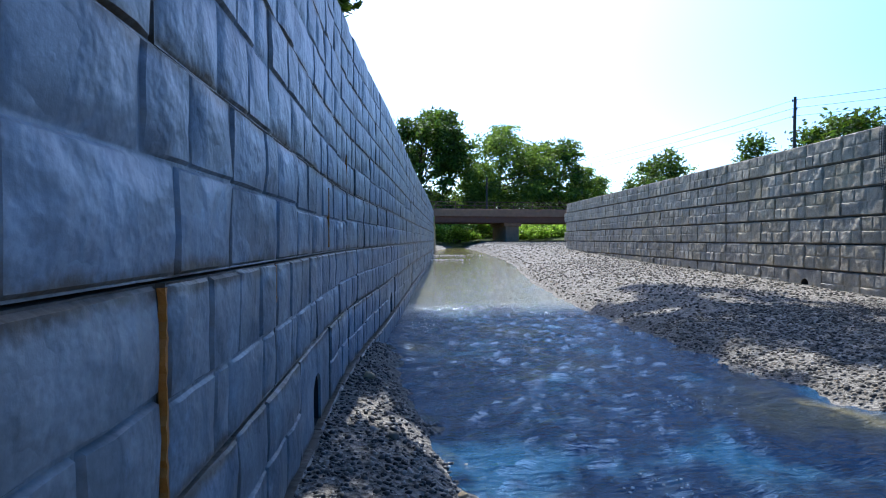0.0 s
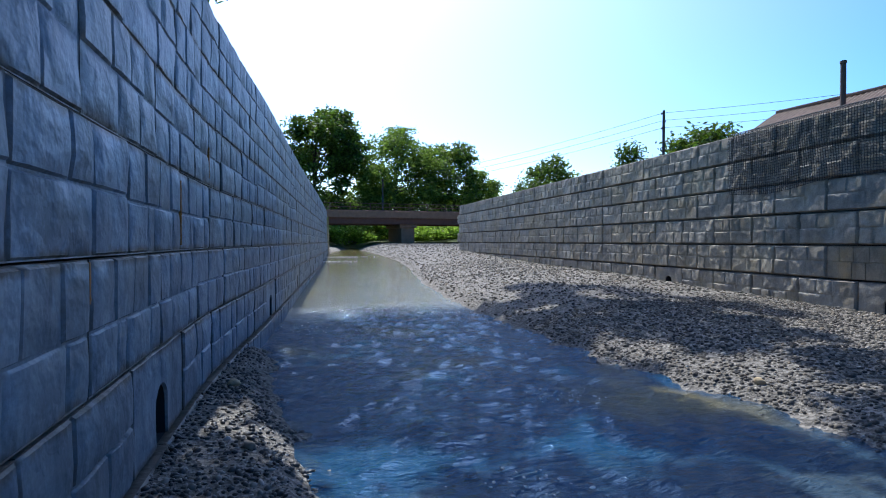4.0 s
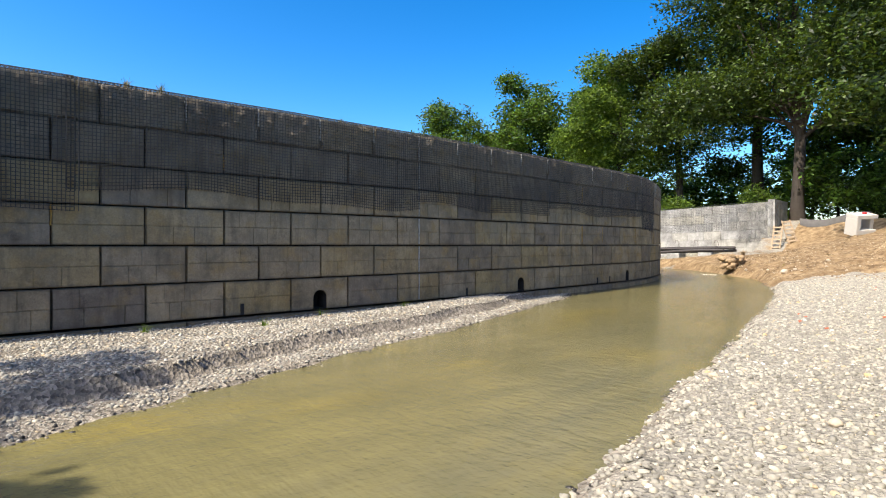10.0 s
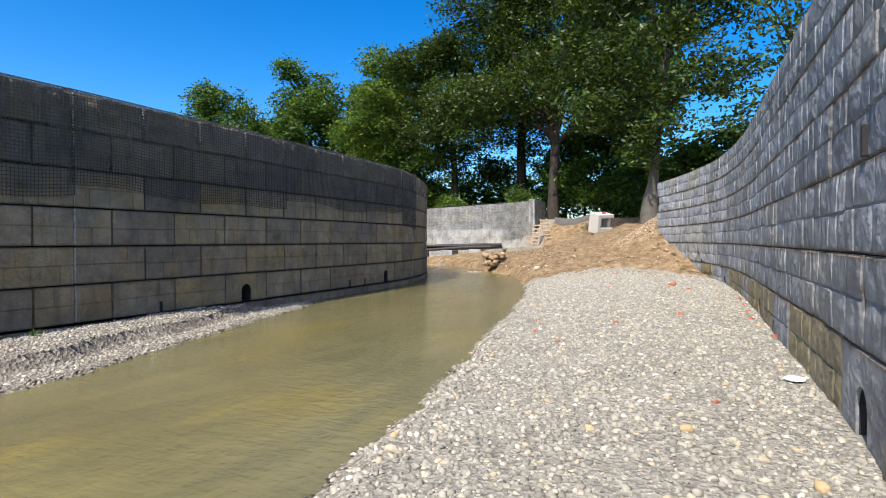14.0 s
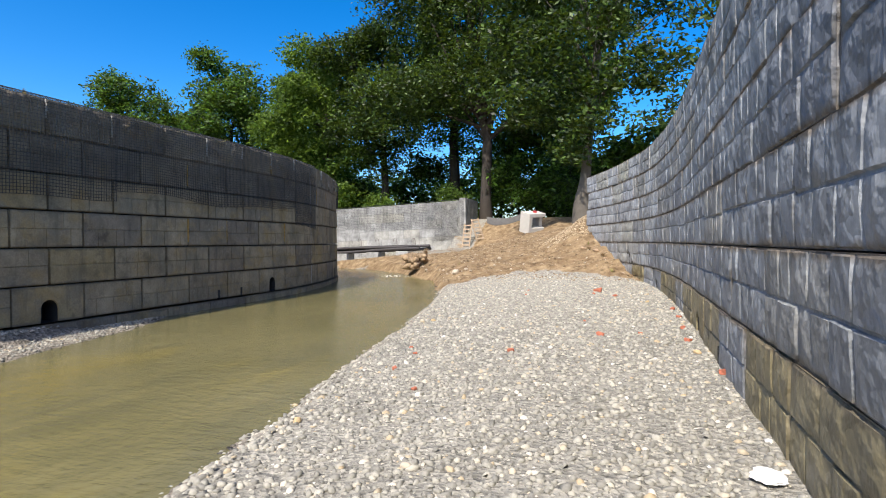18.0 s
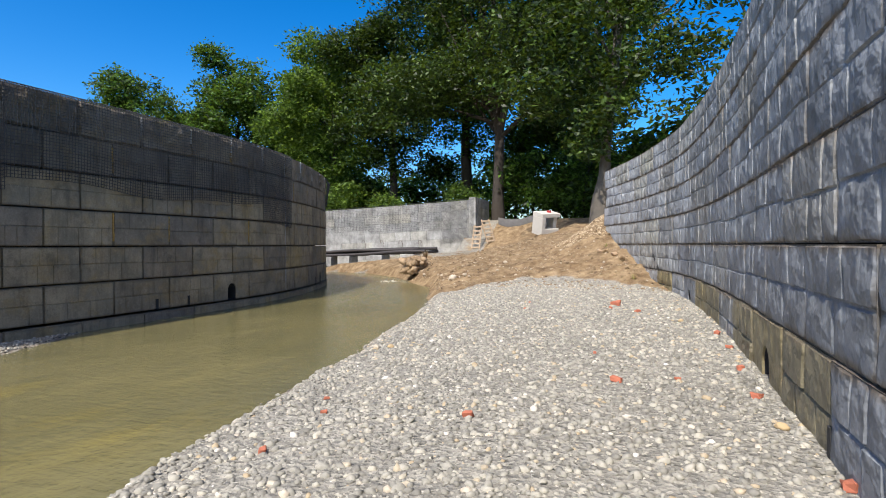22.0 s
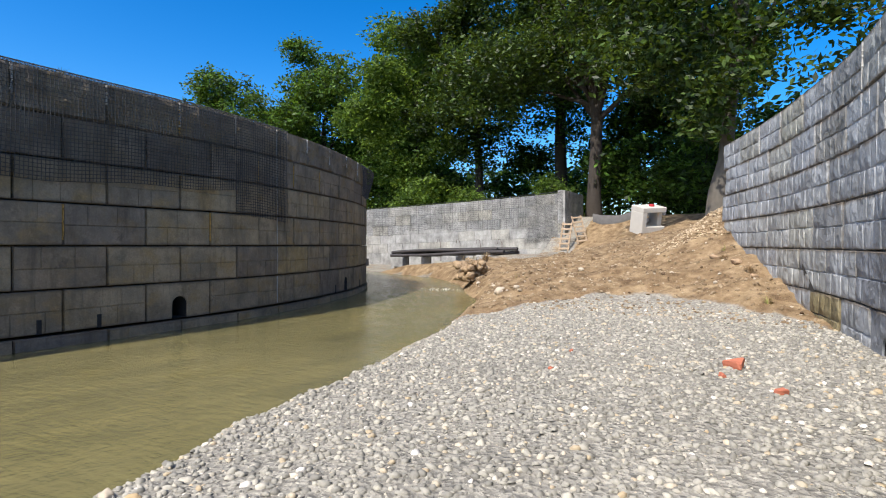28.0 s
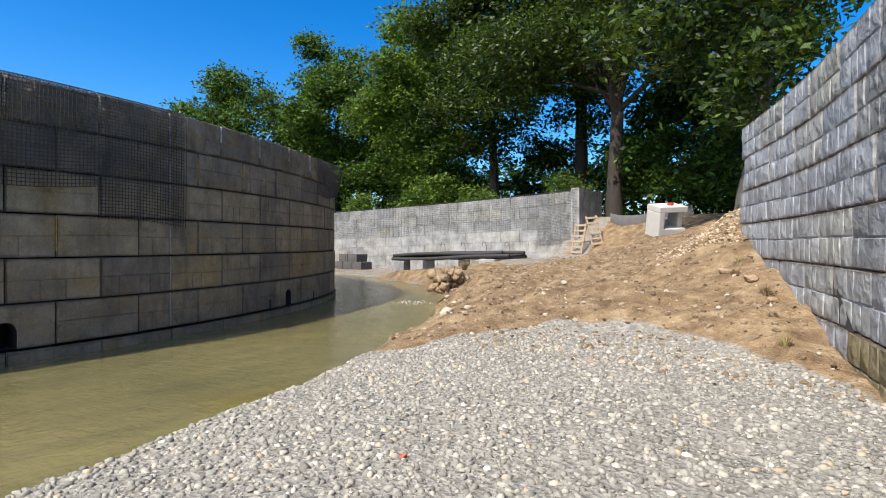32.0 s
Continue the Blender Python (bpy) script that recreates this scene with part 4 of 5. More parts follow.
for k, (x, y, h, w) in enumerate(((8.5, -49, 5.5, 8), (3.5, -47, 5.0, 7), (12.5, -50, 5.0, 7), (-2, -44, 5.0, 7))):
    round_tree(x, y, h, w, LEAF_DARK, 130 + k, "dark green bushes behind the earth ramp", 0.0, 240, 0.18, group="bushes behind the ramp")
for k, (x, y, h, w) in enumerate(((27, -44.5, 1.8, 2.2), (22, -45, 1.5, 2.4), (31.5, -43.8, 1.6, 2.0), (16.5, -46, 2.2, 2.6))):
    round_tree(x, y, h, w, LEAF_PALE, 140 + k, "bright green shrub on top of the bank behind the wall", 0.0, 60, 0.13, group="shrubs")
# beyond the bridge
round_tree(10.6, 78, 16.5, 14, LEAF_DARK, 61, "dark green oak-like tree beyond the bridge", 0.0, 1100, 0.26)
round_tree(22.5, 82, 16, 17, LEAF_PALE, 62, "pale green willow beyond the bridge", 0.0, 1100, 0.24)
round_tree(32.5, 84, 13, 13, LEAF_MID, 63, "broadleaf tree beyond the bridge", 0.0, 600, 0.26)
round_tree(39, 88, 9.5, 10, LEAF_PALE, 64, "smaller pale tree beyond the bridge", 0.0, 400, 0.26)
round_tree(32.0, 54, 6.6, 8.0, LEAF_MID, 65, "sparse shrub-like tree on the far bank", 0.05, 260, 0.2)
for k in range(7):
    round_tree(6 + 6.0 * k, 95 + 2 * math.sin(k * 1.7), 7.5 + math.sin(k * 2.3), 9, LEAF_MID, 180 + k, "green undergrowth among the trees beyond the bridge", 0.0, 300, 0.26, group="undergrowth beyond the bridge")
round_tree(2, 82, 13, 12, LEAF_DARK, 66, "dark tree beyond the bridge", 0.0, 600, 0.26)
round_tree(31.5, 39.5, 6.6, 2.6, LEAF_DARK, 67, "slim dark tree behind the long wall", 0.0, 160, 0.16)
round_tree(33.5, 34.5, 7.2, 5.5, LEAF_MID, 68, "treetop showing over the long wall", 0.0, 260, 0.2)
for k in range(9):
    round_tree(8 + 2.7 * k, 68 + 2.5 * math.sin(k * 2.1), 1.5 + 0.9 * (k % 3 == 0), 4.0, LEAF_BRIGHT, 160 + k, "bright green shrub on the slope under the bridge", 0.0, 90, 0.2, group="shrubs under the bridge")
# overhanging trees by the start of the walk: clumps of leaves on spreading boughs, with open gaps
def boughs(seed, base, up, patches):
    """Leaf clumps at a height above the base that shade ragged patches (x, y, half width, half length) of the ground."""
    g = np.random.default_rng(seed)
    h = base[2] + up + 0.1
    dx, dy = h * sun_to.x / sun_to.z, h * sun_to.y / sun_to.z
    out = []
    for px, py, rx, ry, bare in patches:
        for gx_ in np.arange(px - rx, px + rx, 0.62):
            for gy_ in np.arange(py - ry, py + ry, 0.62):
                x, y = gx_ + g.uniform(-0.3, 0.3), gy_ + g.uniform(-0.3, 0.3)
                edge = ((x - px) / rx) ** 2 + ((y - py) / ry) ** 2
                if edge > 1 + 0.25 * g.normal() or soft_noise(x, y, 0.33, 3.0) < bare:
                    continue
                r = g.uniform(0.28, 0.5)
                out.append((x + dx - base[0], y + dy - base[1], up + g.uniform(-0.3, 0.3), r, r, r * 0.5))
    return out


NEAR_BASE, FAR_BASE = (-4.2, 10.0, 3.2), (-5.0, 17.5, 3.2)
near_blobs = boughs(5, NEAR_BASE, 5.6, ((6.4, 1.5, 2.3, 3.4, -0.2), (3.9, -0.7, 0.4, 0.6, -2.0), (1.6, 1.6, 1.3, 2.4, -0.25), (3.8, 1.0, 0.8, 1.7, -0.05), (3.2, 4.2, 1.2, 1.0, -0.2), (-0.2, 5.0, 0.8, 4.6, -0.5)))
far_blobs = boughs(8, FAR_BASE, 8.8, ((2.2, 8.3, 2.2, 4.4, -0.6), (6.1, 8.9, 2.6, 3.9, -0.22)))
tree(NEAR_BASE, [((0, 0, -0.3), 0.42), ((0.2, 0, 2), 0.34), ((0.6, 0.1, 4), 0.26), ((1.2, 0.3, 5.4), 0.14), ((2.4, 0.4, 6.0), 0.07), ((3.2, 0.3, 6.4), 0.03)],
     near_blobs + [(3.8, 0.1, 2.5, 0.3, 0.5, 0.25)], LEAF_MID, BARK, "tree on the bank leaning out over the stream", 7 * len(near_blobs), 26, 0.15, 0.13, 71, 2)
tree(FAR_BASE, [((0, 0, -0.3), 0.5), ((0.2, 0, 3), 0.4), ((0.8, 0.1, 6), 0.3), ((2.0, 0.3, 8), 0.18), ((3.5, 0.4, 8.8), 0.1), ((5.0, 0.3, 9.2), 0.04)],
     far_blobs, LEAF_MID, BARK, "tall spreading tree on the bank reaching over the stream", 7 * len(far_blobs), 26, 0.16, 0.14, 72, 2)


# ---- bridge ----
def bridge():
    root = tagged(new("road_bridge"), "old road bridge with concrete deck, dark beams and one pier", "bridge")
    root.location = (17.4, 58, 0)
    bm = bmesh.new()
    box(bm, (-22, 0, 3.75), (22, 6.5, 4.5), 0.03)
    part("deck", bm, DECK, root, "pale weathered concrete deck edge")
    for y in (0.25, 2.2, 4.2, 6.0):
        bm = bmesh.new()
        box(bm, (-21.5, y - 0.12, 3.1), (21.5, y + 0.12, 3.2), 0.01)
        box(bm, (-21.5, y - 0.04, 3.2), (21.5, y + 0.04, 3.66), 0.0)
        box(bm, (-21.5, y - 0.14, 3.66), (21.5, y + 0.14, 3.746), 0.01)
        part("beam", bm, BROWN_STEEL, root, "dark brown steel beam")
    bm = bmesh.new()
    box(bm, (-0.95, 0.2, -0.2), (0.95, 6.3, 0.95), 0.08)
    box(bm, (-0.75, 0.5, 0.95), (0.75, 6.0, 2.75), 0.1)
    box(bm, (-0.95, 0.3, 2.75), (0.95, 6.2, 3.096), 0.06)
    part("pier", bm, DECK, root, "grey concrete pier")
    for x in (-19.5, 19.5):
        bm = bmesh.new()
        box(bm, (x - 3, -0.6, -0.5), (x + 3, 7, 3.09), 0.06)
        part("abutment", bm, DECK, root)
    for y in (0.12, 6.35):
        post = None
        for k in range(-10, 11):
            bm = bmesh.new()
            box(bm, (-0.035, -0.035, 0), (0.035, 0.035, 0.78), 0.008)
            if post is None:
                ob = part("railing_post", bm, RUST, root)
                post = ob.data
            else:
                bm.free()
                ob = new("railing_post", post)
                ob.parent = root
            ob.location = (k * 2.1, y, 4.5)
        for z in (4.85, 5.22):
            bm = bmesh.new()
            box(bm, (-21.5, y - 0.03, z), (21.5, y + 0.03, z + 0.06), 0.01)
            part("handrail", bm, RUST, root)


DECK = plain("weathered_deck", (0.27, 0.15, 0.085), 0.9, 0, 0.4, 2.5, 0.4, 0.02)
BROWN_STEEL = plain("brown_painted_steel", (0.13, 0.05, 0.026), 0.65, 0, 0.4, 3, 0.2, 0.01)
bridge()


# ---- house, poles and cables behind the east wall ----
def house():
    root = tagged(new("house"), "small house with a rusty brown ridged tile roof", "house")
    root.location = (25.2, 17.3, 0)
    bm = bmesh.new()
    box(bm, (-2.6, -2.0, 2.9), (2.6, 3.0, 5.9), 0.03)
    part("wall", bm, plain("plaster", (0.5, 0.46, 0.4), 0.9, 0, 0.2, 2, 0.2), root)
    for sx in (-1, 1):
        vs, fs = [], []
        n_u, n_v = 150, 14
        for j in range(n_v + 1):
            for i in range(n_u + 1):
                y = -2.3 + 5.7 * i / n_u
                d = 3.6 * j / n_v
                wave = 0.035 * math.sin(y * 2 * math.pi / 0.24) + 0.03 * ((j * 1.0) % 1) + 0.02 * noise.noise((y, d, sx))
                sag = -0.05 * math.sin(math.pi * i / n_u)
                vs.append((sx * d * 0.86, y, 7.62 - d * 0.5 + wave + sag + 0.04 * (1 - j / n_v)))
        for j in range(n_v):
            for i in range(n_u):
                a = j * (n_u + 1) + i
                fs.append((a, a + 1, a + n_u + 2, a + n_u + 1))
        part("roof", mesh_np("roof", vs, fs, ROOF, True), ROOF, root)
    bm = bmesh.new()
    box(bm, (-0.14, -2.32, 7.58), (0.14, 3.42, 7.72), 0.04)
    part("ridge", bm, ROOF, root)
    v, f = tube([(-1.0, -0.5, 6.5), (-1.0, -0.5, 8.9)], [0.11, 0.11], 12)
    part("chimney_pipe", mesh_np("chimney_pipe", v, f, RUST, True), RUST, root, "dark rusty steel chimney pipe")
    v, f = tube([(-1.0, -0.5, 8.82), (-1.0, -0.5, 8.93)], [0.13, 0.13], 12)
    part("chimney_collar", mesh_np("chimney_collar", v, f, RUST, True), RUST, root)


ROOF = plain("brown_tiles", (0.17, 0.11, 0.075), 0.85, 0, 0.5, 3.5, 0.4, 0.02)
house()


def utility_pole(x, y, h, label):
    root = tagged(new("utility_pole"), label, "pole", "utility poles")
    z = base_z(x, y)
    root.location = (x, y, z)
    v, f = tube([(0, 0, -0.3), (0, 0, h * 0.5), (0.03, 0, h)], [0.15, 0.12, 0.09], 10)
    part("post", mesh_np("post", v, f, WOOD_DARK, True), WOOD_DARK, root)
    for k in range(3):
        bm = bmesh.new()
        bmesh.ops.create_cone(bm, cap_ends=True, segments=10, radius1=0.06, radius2=0.035, depth=0.14, matrix=Matrix.Translation((0.16 * (1 if k % 2 else -1), 0, h - 0.25 - 0.55 * k)))
        box(bm, (-0.17, -0.012, h - 0.36 - 0.55 * k), (0.17, 0.012, h - 0.33 - 0.55 * k))
        part("insulator", bm, INSULATOR, root)
    return (x, y, z + h)


WOOD_DARK = plain("dark_pole_wood", (0.06, 0.05, 0.045), 0.9, 0, 0.4, 5, 0.4, 0.01)
INSULATOR = plain("brown_ceramic", (0.10, 0.05, 0.03), 0.3, 0, 0.2, 5, 0)
CABLE = plain("cable", (0.03, 0.03, 0.03), 0.6, 0, 0.1, 5, 0)
p1 = utility_pole(30, 34.1, 7.9, "dark wooden utility pole with insulators behind the wall")
p2 = utility_pole(48, 4.0, 8.2, "dark wooden utility pole behind the house")
p3 = utility_pole(18, 72, 7.6, "dark wooden utility pole beyond the bridge")
for (a, b) in ((p1, p2), (p1, p3)):
    for k in range(3):
        pts = []
        for t in np.linspace(0, 1, 17):
            pts.append((a[0] * (1 - t) + b[0] * t, a[1] * (1 - t) + b[1] * t, (a[2] * (1 - t) + b[2] * t) - 0.2 - 0.55 * k - 1.2 * 4 * t * (1 - t) * 0.5))
        v, f = tube(pts, [0.014] * 17, 4)
        tagged(new("overhead_cable", mesh_np("overhead_cable", v, f, CABLE)), "thin dark overhead cable hanging between poles", "cable", "overhead cables")


# ---- plastic grid hung over the east wall ----
def wall_grid(name, label, k0, k1, z_low, cell=0.052, wave=0.05, front=0.045, seed=0, top=3.672, over=0.35, curve=None, side=1, fall=0.0):
    """A sheet of square plastic mesh laid over the top of the wall and down its face, made of strands."""
    line = curve or WALL_B
    s0, s1 = k0 * HALF, k1 * HALF
    n_s = int((s1 - s0) / cell)
    length = over + 0.157 + top - 0.10 - z_low

    def point(s, d):
        """d: metres from the back edge on top of the wall, over the lip and down."""
        p, w = line.at(s), line.way(s)
        n = np.array([w[1], -w[0]]) * side
        r = 0.10
        if d < over:
            y, z = -(over - d) - r, top
        elif d < over + r * 1.57:
            t = (d - over) / r
            y, z = -r + r * math.sin(t), top - r + r * math.cos(t)
        else:
            y, z = 0.0, top - r - (d - over - r * 1.57)
        bulge = front + wave * (0.5 + 0.5 * math.sin(s * 1.3 + seed) * math.cos(s * 0.47 + z * 1.1)) * smooth01((z - z_low + 0.2) / 1.2)
        low = 0.12 * math.sin(s * 0.9 + seed * 2.0) + 0.06 * math.sin(s * 2.3)
        q = p + n * (y + bulge)
        return (q[0], q[1], z - fall * s + (low * max(0.0, (top - z)) / max(0.3, top - z_low) * 0.6)), n

    layers = {"top_fold": ([], []), "hanging_sheet": ([], [])}
    hw = 0.0052

    def strand(pts, layer):
        vs, fs = layers[layer]
        o = len(vs)
        for i, (p, n) in enumerate(pts):
            a, b = pts[max(i - 1, 0)][0], pts[min(i + 1, len(pts) - 1)][0]
            d = Vector(b) - Vector(a)
            nn = Vector((n[0], n[1], 0.15))
            side = d.cross(nn).normalized() * hw
            pv = Vector(p)
            vs.extend((pv + side, pv - side, pv + nn * 0.006))
        for i in range(len(pts) - 1):
            a, b = o + 3 * i, o + 3 * i + 3
            fs.extend(((a, b, b + 2, a + 2), (a + 2, b + 2, b + 1, a + 1)))

    bend = over + 0.157
    fold = np.append(np.arange(over * 0.4, bend - 0.02, cell), bend)
    down = np.append(np.arange(bend, length - 0.05, cell * 4), length)
    for i in range(n_s + 1):
        strand([point(s0 + i * cell, d) for d in fold], "top_fold")
        strand([point(s0 + i * cell, d) for d in down], "hanging_sheet")
    for d in np.arange(over * 0.6, length, cell):
        strand([point(s0 + i * 0.25, d) for i in range(int((s1 - s0) / 0.25) + 1)], "top_fold" if d < bend else "hanging_sheet")
    mid = line.at((s0 + s1) / 2)
    ob = new(name)
    ob.location = (mid[0], mid[1], z_low)
    for layer, (vs, fs) in layers.items():
        part(layer, mesh_np(layer, [tuple(v - ob.location) for v in vs], fs, NETTING), NETTING, ob)
    return tagged(ob, label, "mesh netting", "sheets of plastic grid")


wall_grid("plastic_grid", "black plastic grid sheet hung over the top of the wall", -30, -19.9, 2.35, seed=1.0, wave=0.12)
wall_grid("plastic_grid", "black plastic grid sheet hung over the top of the wall", -20.1, -12.1, 2.15, seed=2.0)
wall_grid("plastic_grid", "black plastic grid sheet hung over the top of the wall", -12.6, -10.4, 1.78, seed=2.6, wave=0.09, front=0.06)
wall_grid("plastic_grid", "black plastic grid sheet hung over the top of the wall", -10.7, 0.0, 2.02, seed=3.0)
wall_grid("plastic_grid", "black plastic grid sheet hung over the top of the wall", -0.15, 8.1, 2.1, seed=4.0)
wall_grid("plastic_grid", "black plastic grid sheet hung over the top of the wall", 8.0, 17.95, 2.2, seed=5.0)
wall_grid("plastic_grid", "black plastic grid sheet hanging lower at the wall joint", 17.9, 20.5, 1.76, seed=6.0, wave=0.03)
wall_grid("plastic_grid", "black plastic grid sheet draped at the end of the wall", 28.6, 33.5, 2.75, seed=7.0, wave=0.25)


for k0, k1, low, sd, cell in ((0.2, 4.2, 1.5, 8.0, 0.075), (4.1, 9.4, 2.3, 8.5, 0.12), (9.3, 19.0, 2.45, 9.0, 0.12), (18.9, 35.0, 2.3, 9.5, 0.12)):
    wall_grid("plastic_grid", "black plastic grid sheet hung on the pale wall", k0, k1, low, cell=cell, seed=sd, top=4.22, curve=WALL_C, side=-1, fall=0.036)

# ---- at the bend ----
build_wall("wall_south_return", "pale concrete block wall end turning the corner", Curve([(14.4, -45.95), (14.2, -44.2), (14.0, -42.46)], (14.4, -45.95)), 0, 6, 7, 1, True, set(), lambda k, r: "C", (0, 6), 2)


def loose_block(m, label):
    """A hollow retaining block with a slab above and below, two webs and a notch."""
    root = tagged(new("hollow_concrete_block"), label, "concrete block", "loose blocks")
    bm = bmesh.new()
    box(bm, (-0.62, -0.5, 1.06), (0.62, 0.5, 1.3), 0.03)
    part("top_slab", bm, CONC_NEW, root)
    bm = bmesh.new()
    box(bm, (0.36, -0.5, 0.3), (0.62, 0.5, 1.07), 0.05)
    part("web", bm, CONC_NEW, root, "solid end web")
    bm = bmesh.new()
    box(bm, (-0.56, -0.46, 0.3), (-0.32, 0.3, 1.07), 0.06)
    part("web", bm, CONC_NEW, root, "narrow set-back web")
    bm = bmesh.new()
    box(bm, (-0.62, -0.5, 0.08), (0.62, 0.5, 0.40), 0.05)
    box(bm, (-0.62, -0.5, 0.0), (-0.16, 0.5, 0.10), 0.02)
    box(bm, (0.2, -0.5, 0.0), (0.62, 0.5, 0.10), 0.02)
    part("bottom_slab", bm, CONC_NEW, root)
    bm = bmesh.new()
    box(bm, (-0.3, -0.5, 0.39), (0.37, -0.3, 0.62), 0.04)
    part("rib", bm, CONC_NEW, root, "low rib along the foot of the opening")
    root.matrix_world = m
    return root


CONC_NEW = plain("fresh_concrete", (0.46, 0.43, 0.37), 0.85, 0, 0.12, 4, 0.2, 0.005)
RED_PAINT = plain("red_plastic", (0.42, 0.03, 0.035), 0.5, 0, 0.2, 10, 0)
zb = base_z(8.25, -37.4)
at_block = pose(8.2, -37.5, zb + 0.0, -13, 3, 50) @ Matrix.Scale(0.88, 4)
loose_block(at_block, "pale new hollow concrete block lying tilted on the earth ramp")
bm = bmesh.new()
bmesh.ops.create_cone(bm, cap_ends=True, segments=20, radius1=0.13, radius2=0.12, depth=0.09, matrix=Matrix.Translation((0, 0, 0.045)))
red = tagged(part("red_lid", bm, RED_PAINT, None), "red plastic lid lying on the pale block", "lid")
red.matrix_world = at_block @ Matrix.Translation((-0.1, 0.05, 1.303))


def pipe_stack():
    for k in range(7):
        y = -39.4 + 0.2 * (k % 4) + (0.1 if k > 3 else 0)
        z = 0.55 + (0.19 if k > 3 else 0)
        x0, x1 = 23.6 - 0.25 * (k % 3), 15.3 + 0.5 * ((k * 7) % 4)
        pts = [(x0 + (x1 - x0) * t, y + 0.03 * math.sin(5 * t + k), z + 0.30 * t + 0.04 * math.sin(6 * t + k)) for t in np.linspace(0, 1, 9)]
        v, f = tube(pts, [0.095] * 9, 10)
        v2, f2 = tube(pts[::-1], [0.075] * 9, 10)
        v3, f3 = joined([(v, f), (v2, f2)])
        tagged(new("black_pipe", mesh_np("black_pipe", v3, f3, PIPE, True)), "long black plastic pipe lying on blocks by the wall", "pipe", "stack of pipes")
    for x in (23.0, 21.6, 19.2, 17.0):
        z = base_z(x, -39.1)
        bm = bmesh.new()
        top = 0.445 + 0.30 * (23.6 - x) / 8.3
        box(bm, (-0.45, -0.5, 0.10), (0.45, 0.5, max(0.2, top - z)), 0.03)
        box(bm, (-0.45, -0.5, 0.0), (-0.2, 0.5, 0.12), 0.02)
        box(bm, (0.2, -0.5, 0.0), (0.45, 0.5, 0.12), 0.02)
        ob = tagged(part("support_block", bm, CONC_C, None), "grey concrete support block under the pipes", "concrete block", "support blocks")
        ob.location = (x, -39.1, z)
    for k in range(5):
        x, z = 27.0 + (k % 3) * 0.85, base_z(28, -39.6) + (0.0 if k < 3 else 0.462)
        bm = bmesh.new()
        box(bm, (-0.4, -0.45, 0), (0.4, 0.45, 0.46), 0.03)
        box(bm, (-0.25, 0.44, 0.1), (0.25, 0.47, 0.36), 0.01)
        ob = tagged(part("stacked_block", bm, DARK_CONC, None), "dark concrete block stacked by the wall foot", "concrete block", "stacked blocks")
        ob.location = (x + (0.4 if k > 2 else 0), -39.6, z)


PIPE = plain("black_pipe_plastic", (0.035, 0.030, 0.028), 0.55, 0, 0.3, 4, 0.1)
DARK_CONC = plain("dark_concrete", (0.09, 0.085, 0.08), 0.85, 0, 0.4, 5, 0.3)
pipe_stack()


def leaning_frame(x, y, label, m):
    root = tagged(new("wooden_frame"), label, "pallet", "leaning frames")
    for sx in (-0.24, 0.24):
        bm = bmesh.new()
        box(bm, (sx - 0.04, -0.03, 0), (sx + 0.04, 0.03, 1.7), 0.006)
        part("upright", bm, WOOD, root)
    for k in range(6):
        bm = bmesh.new()
        box(bm, (-0.3, 0.031, 0.12 + 0.28 * k), (0.3, 0.056, 0.22 + 0.28 * k), 0.005)
        part("board", bm, WOOD, root)
    root.matrix_world = m
    return root


leaning_frame(14.6, -44.9, "weathered wooden frame leaning against the block wall", pose(13.5, -41.0, base_z(13.5, -41.0) - 0.03, 22, 0, 4))
leaning_frame(14.0, -45.0, "weathered wooden frame leaning beside the wall corner", pose(12.7, -41.7, base_z(12.7, -41.7) - 0.03, 26, 6, 40))
for k in range(4):
    x = 21.0 - 1.4 * k
    v, f = tube([(x, -40.3, 0.2), (x + 0.02, -40.3, 1.3), (x + 0.1, -40.3, 1.5), (x + 0.25, -40.3, 1.52), (x + 0.3, -40.3, 1.3)], [0.012] * 5, 6)
    tagged(new("bent_rod", mesh_np("bent_rod", v, f, RUST, True)), "thin rusty bent steel rod standing by the wall", "steel rod", "steel rods")

# low strip of sheet along the top of the bank
vs, fs = [], []
for i, t in enumerate(np.linspace(0, 1, 13)):
    x, y = 12.9 - 3.8 * t, -43.6 + 0.5 * math.sin(5 * t)
    z = base_z(x, y)
    vs += [(x, y, z - 0.1), (x, y + 0.05, z + 0.45 + 0.05 * math.sin(9 * t)), (x, y - 0.02, z - 0.1), (x, y + 0.03, z + 0.45 + 0.05 * math.sin(9 * t))]
for i in range(12):
    a = 4 * i
    fs += [(a, a + 4, a + 5, a + 1), (a + 2, a + 3, a + 7, a + 6), (a + 1, a + 5, a + 7, a + 3)]
tagged(new("sheet_edging", mesh_np("sheet_edging", vs, fs, DARK_CONC, True)), "low grey sheet edging along the earth bank", "edging")


# ---- stones, clods and pebbles ----
ICO = np.array([(0, 0, 1), *[(0.894 * math.cos(t), 0.894 * math.sin(t), 0.447) for t in np.arange(5) * 1.2566], *[(0.894 * math.cos(t), 0.894 * math.sin(t), -0.447) for t in np.arange(5) * 1.2566 + 0.6283], (0, 0, -1)])
ICO_F = np.array([(0, i + 1, (i + 1) % 5 + 1) for i in range(5)] + [(i + 1, i + 6, (i + 1) % 5 + 1) for i in range(5)] + [((i + 1) % 5 + 1, i + 6, (i + 1) % 5 + 6) for i in range(5)] + [(11, (i + 1) % 5 + 6, i + 6) for i in range(5)])


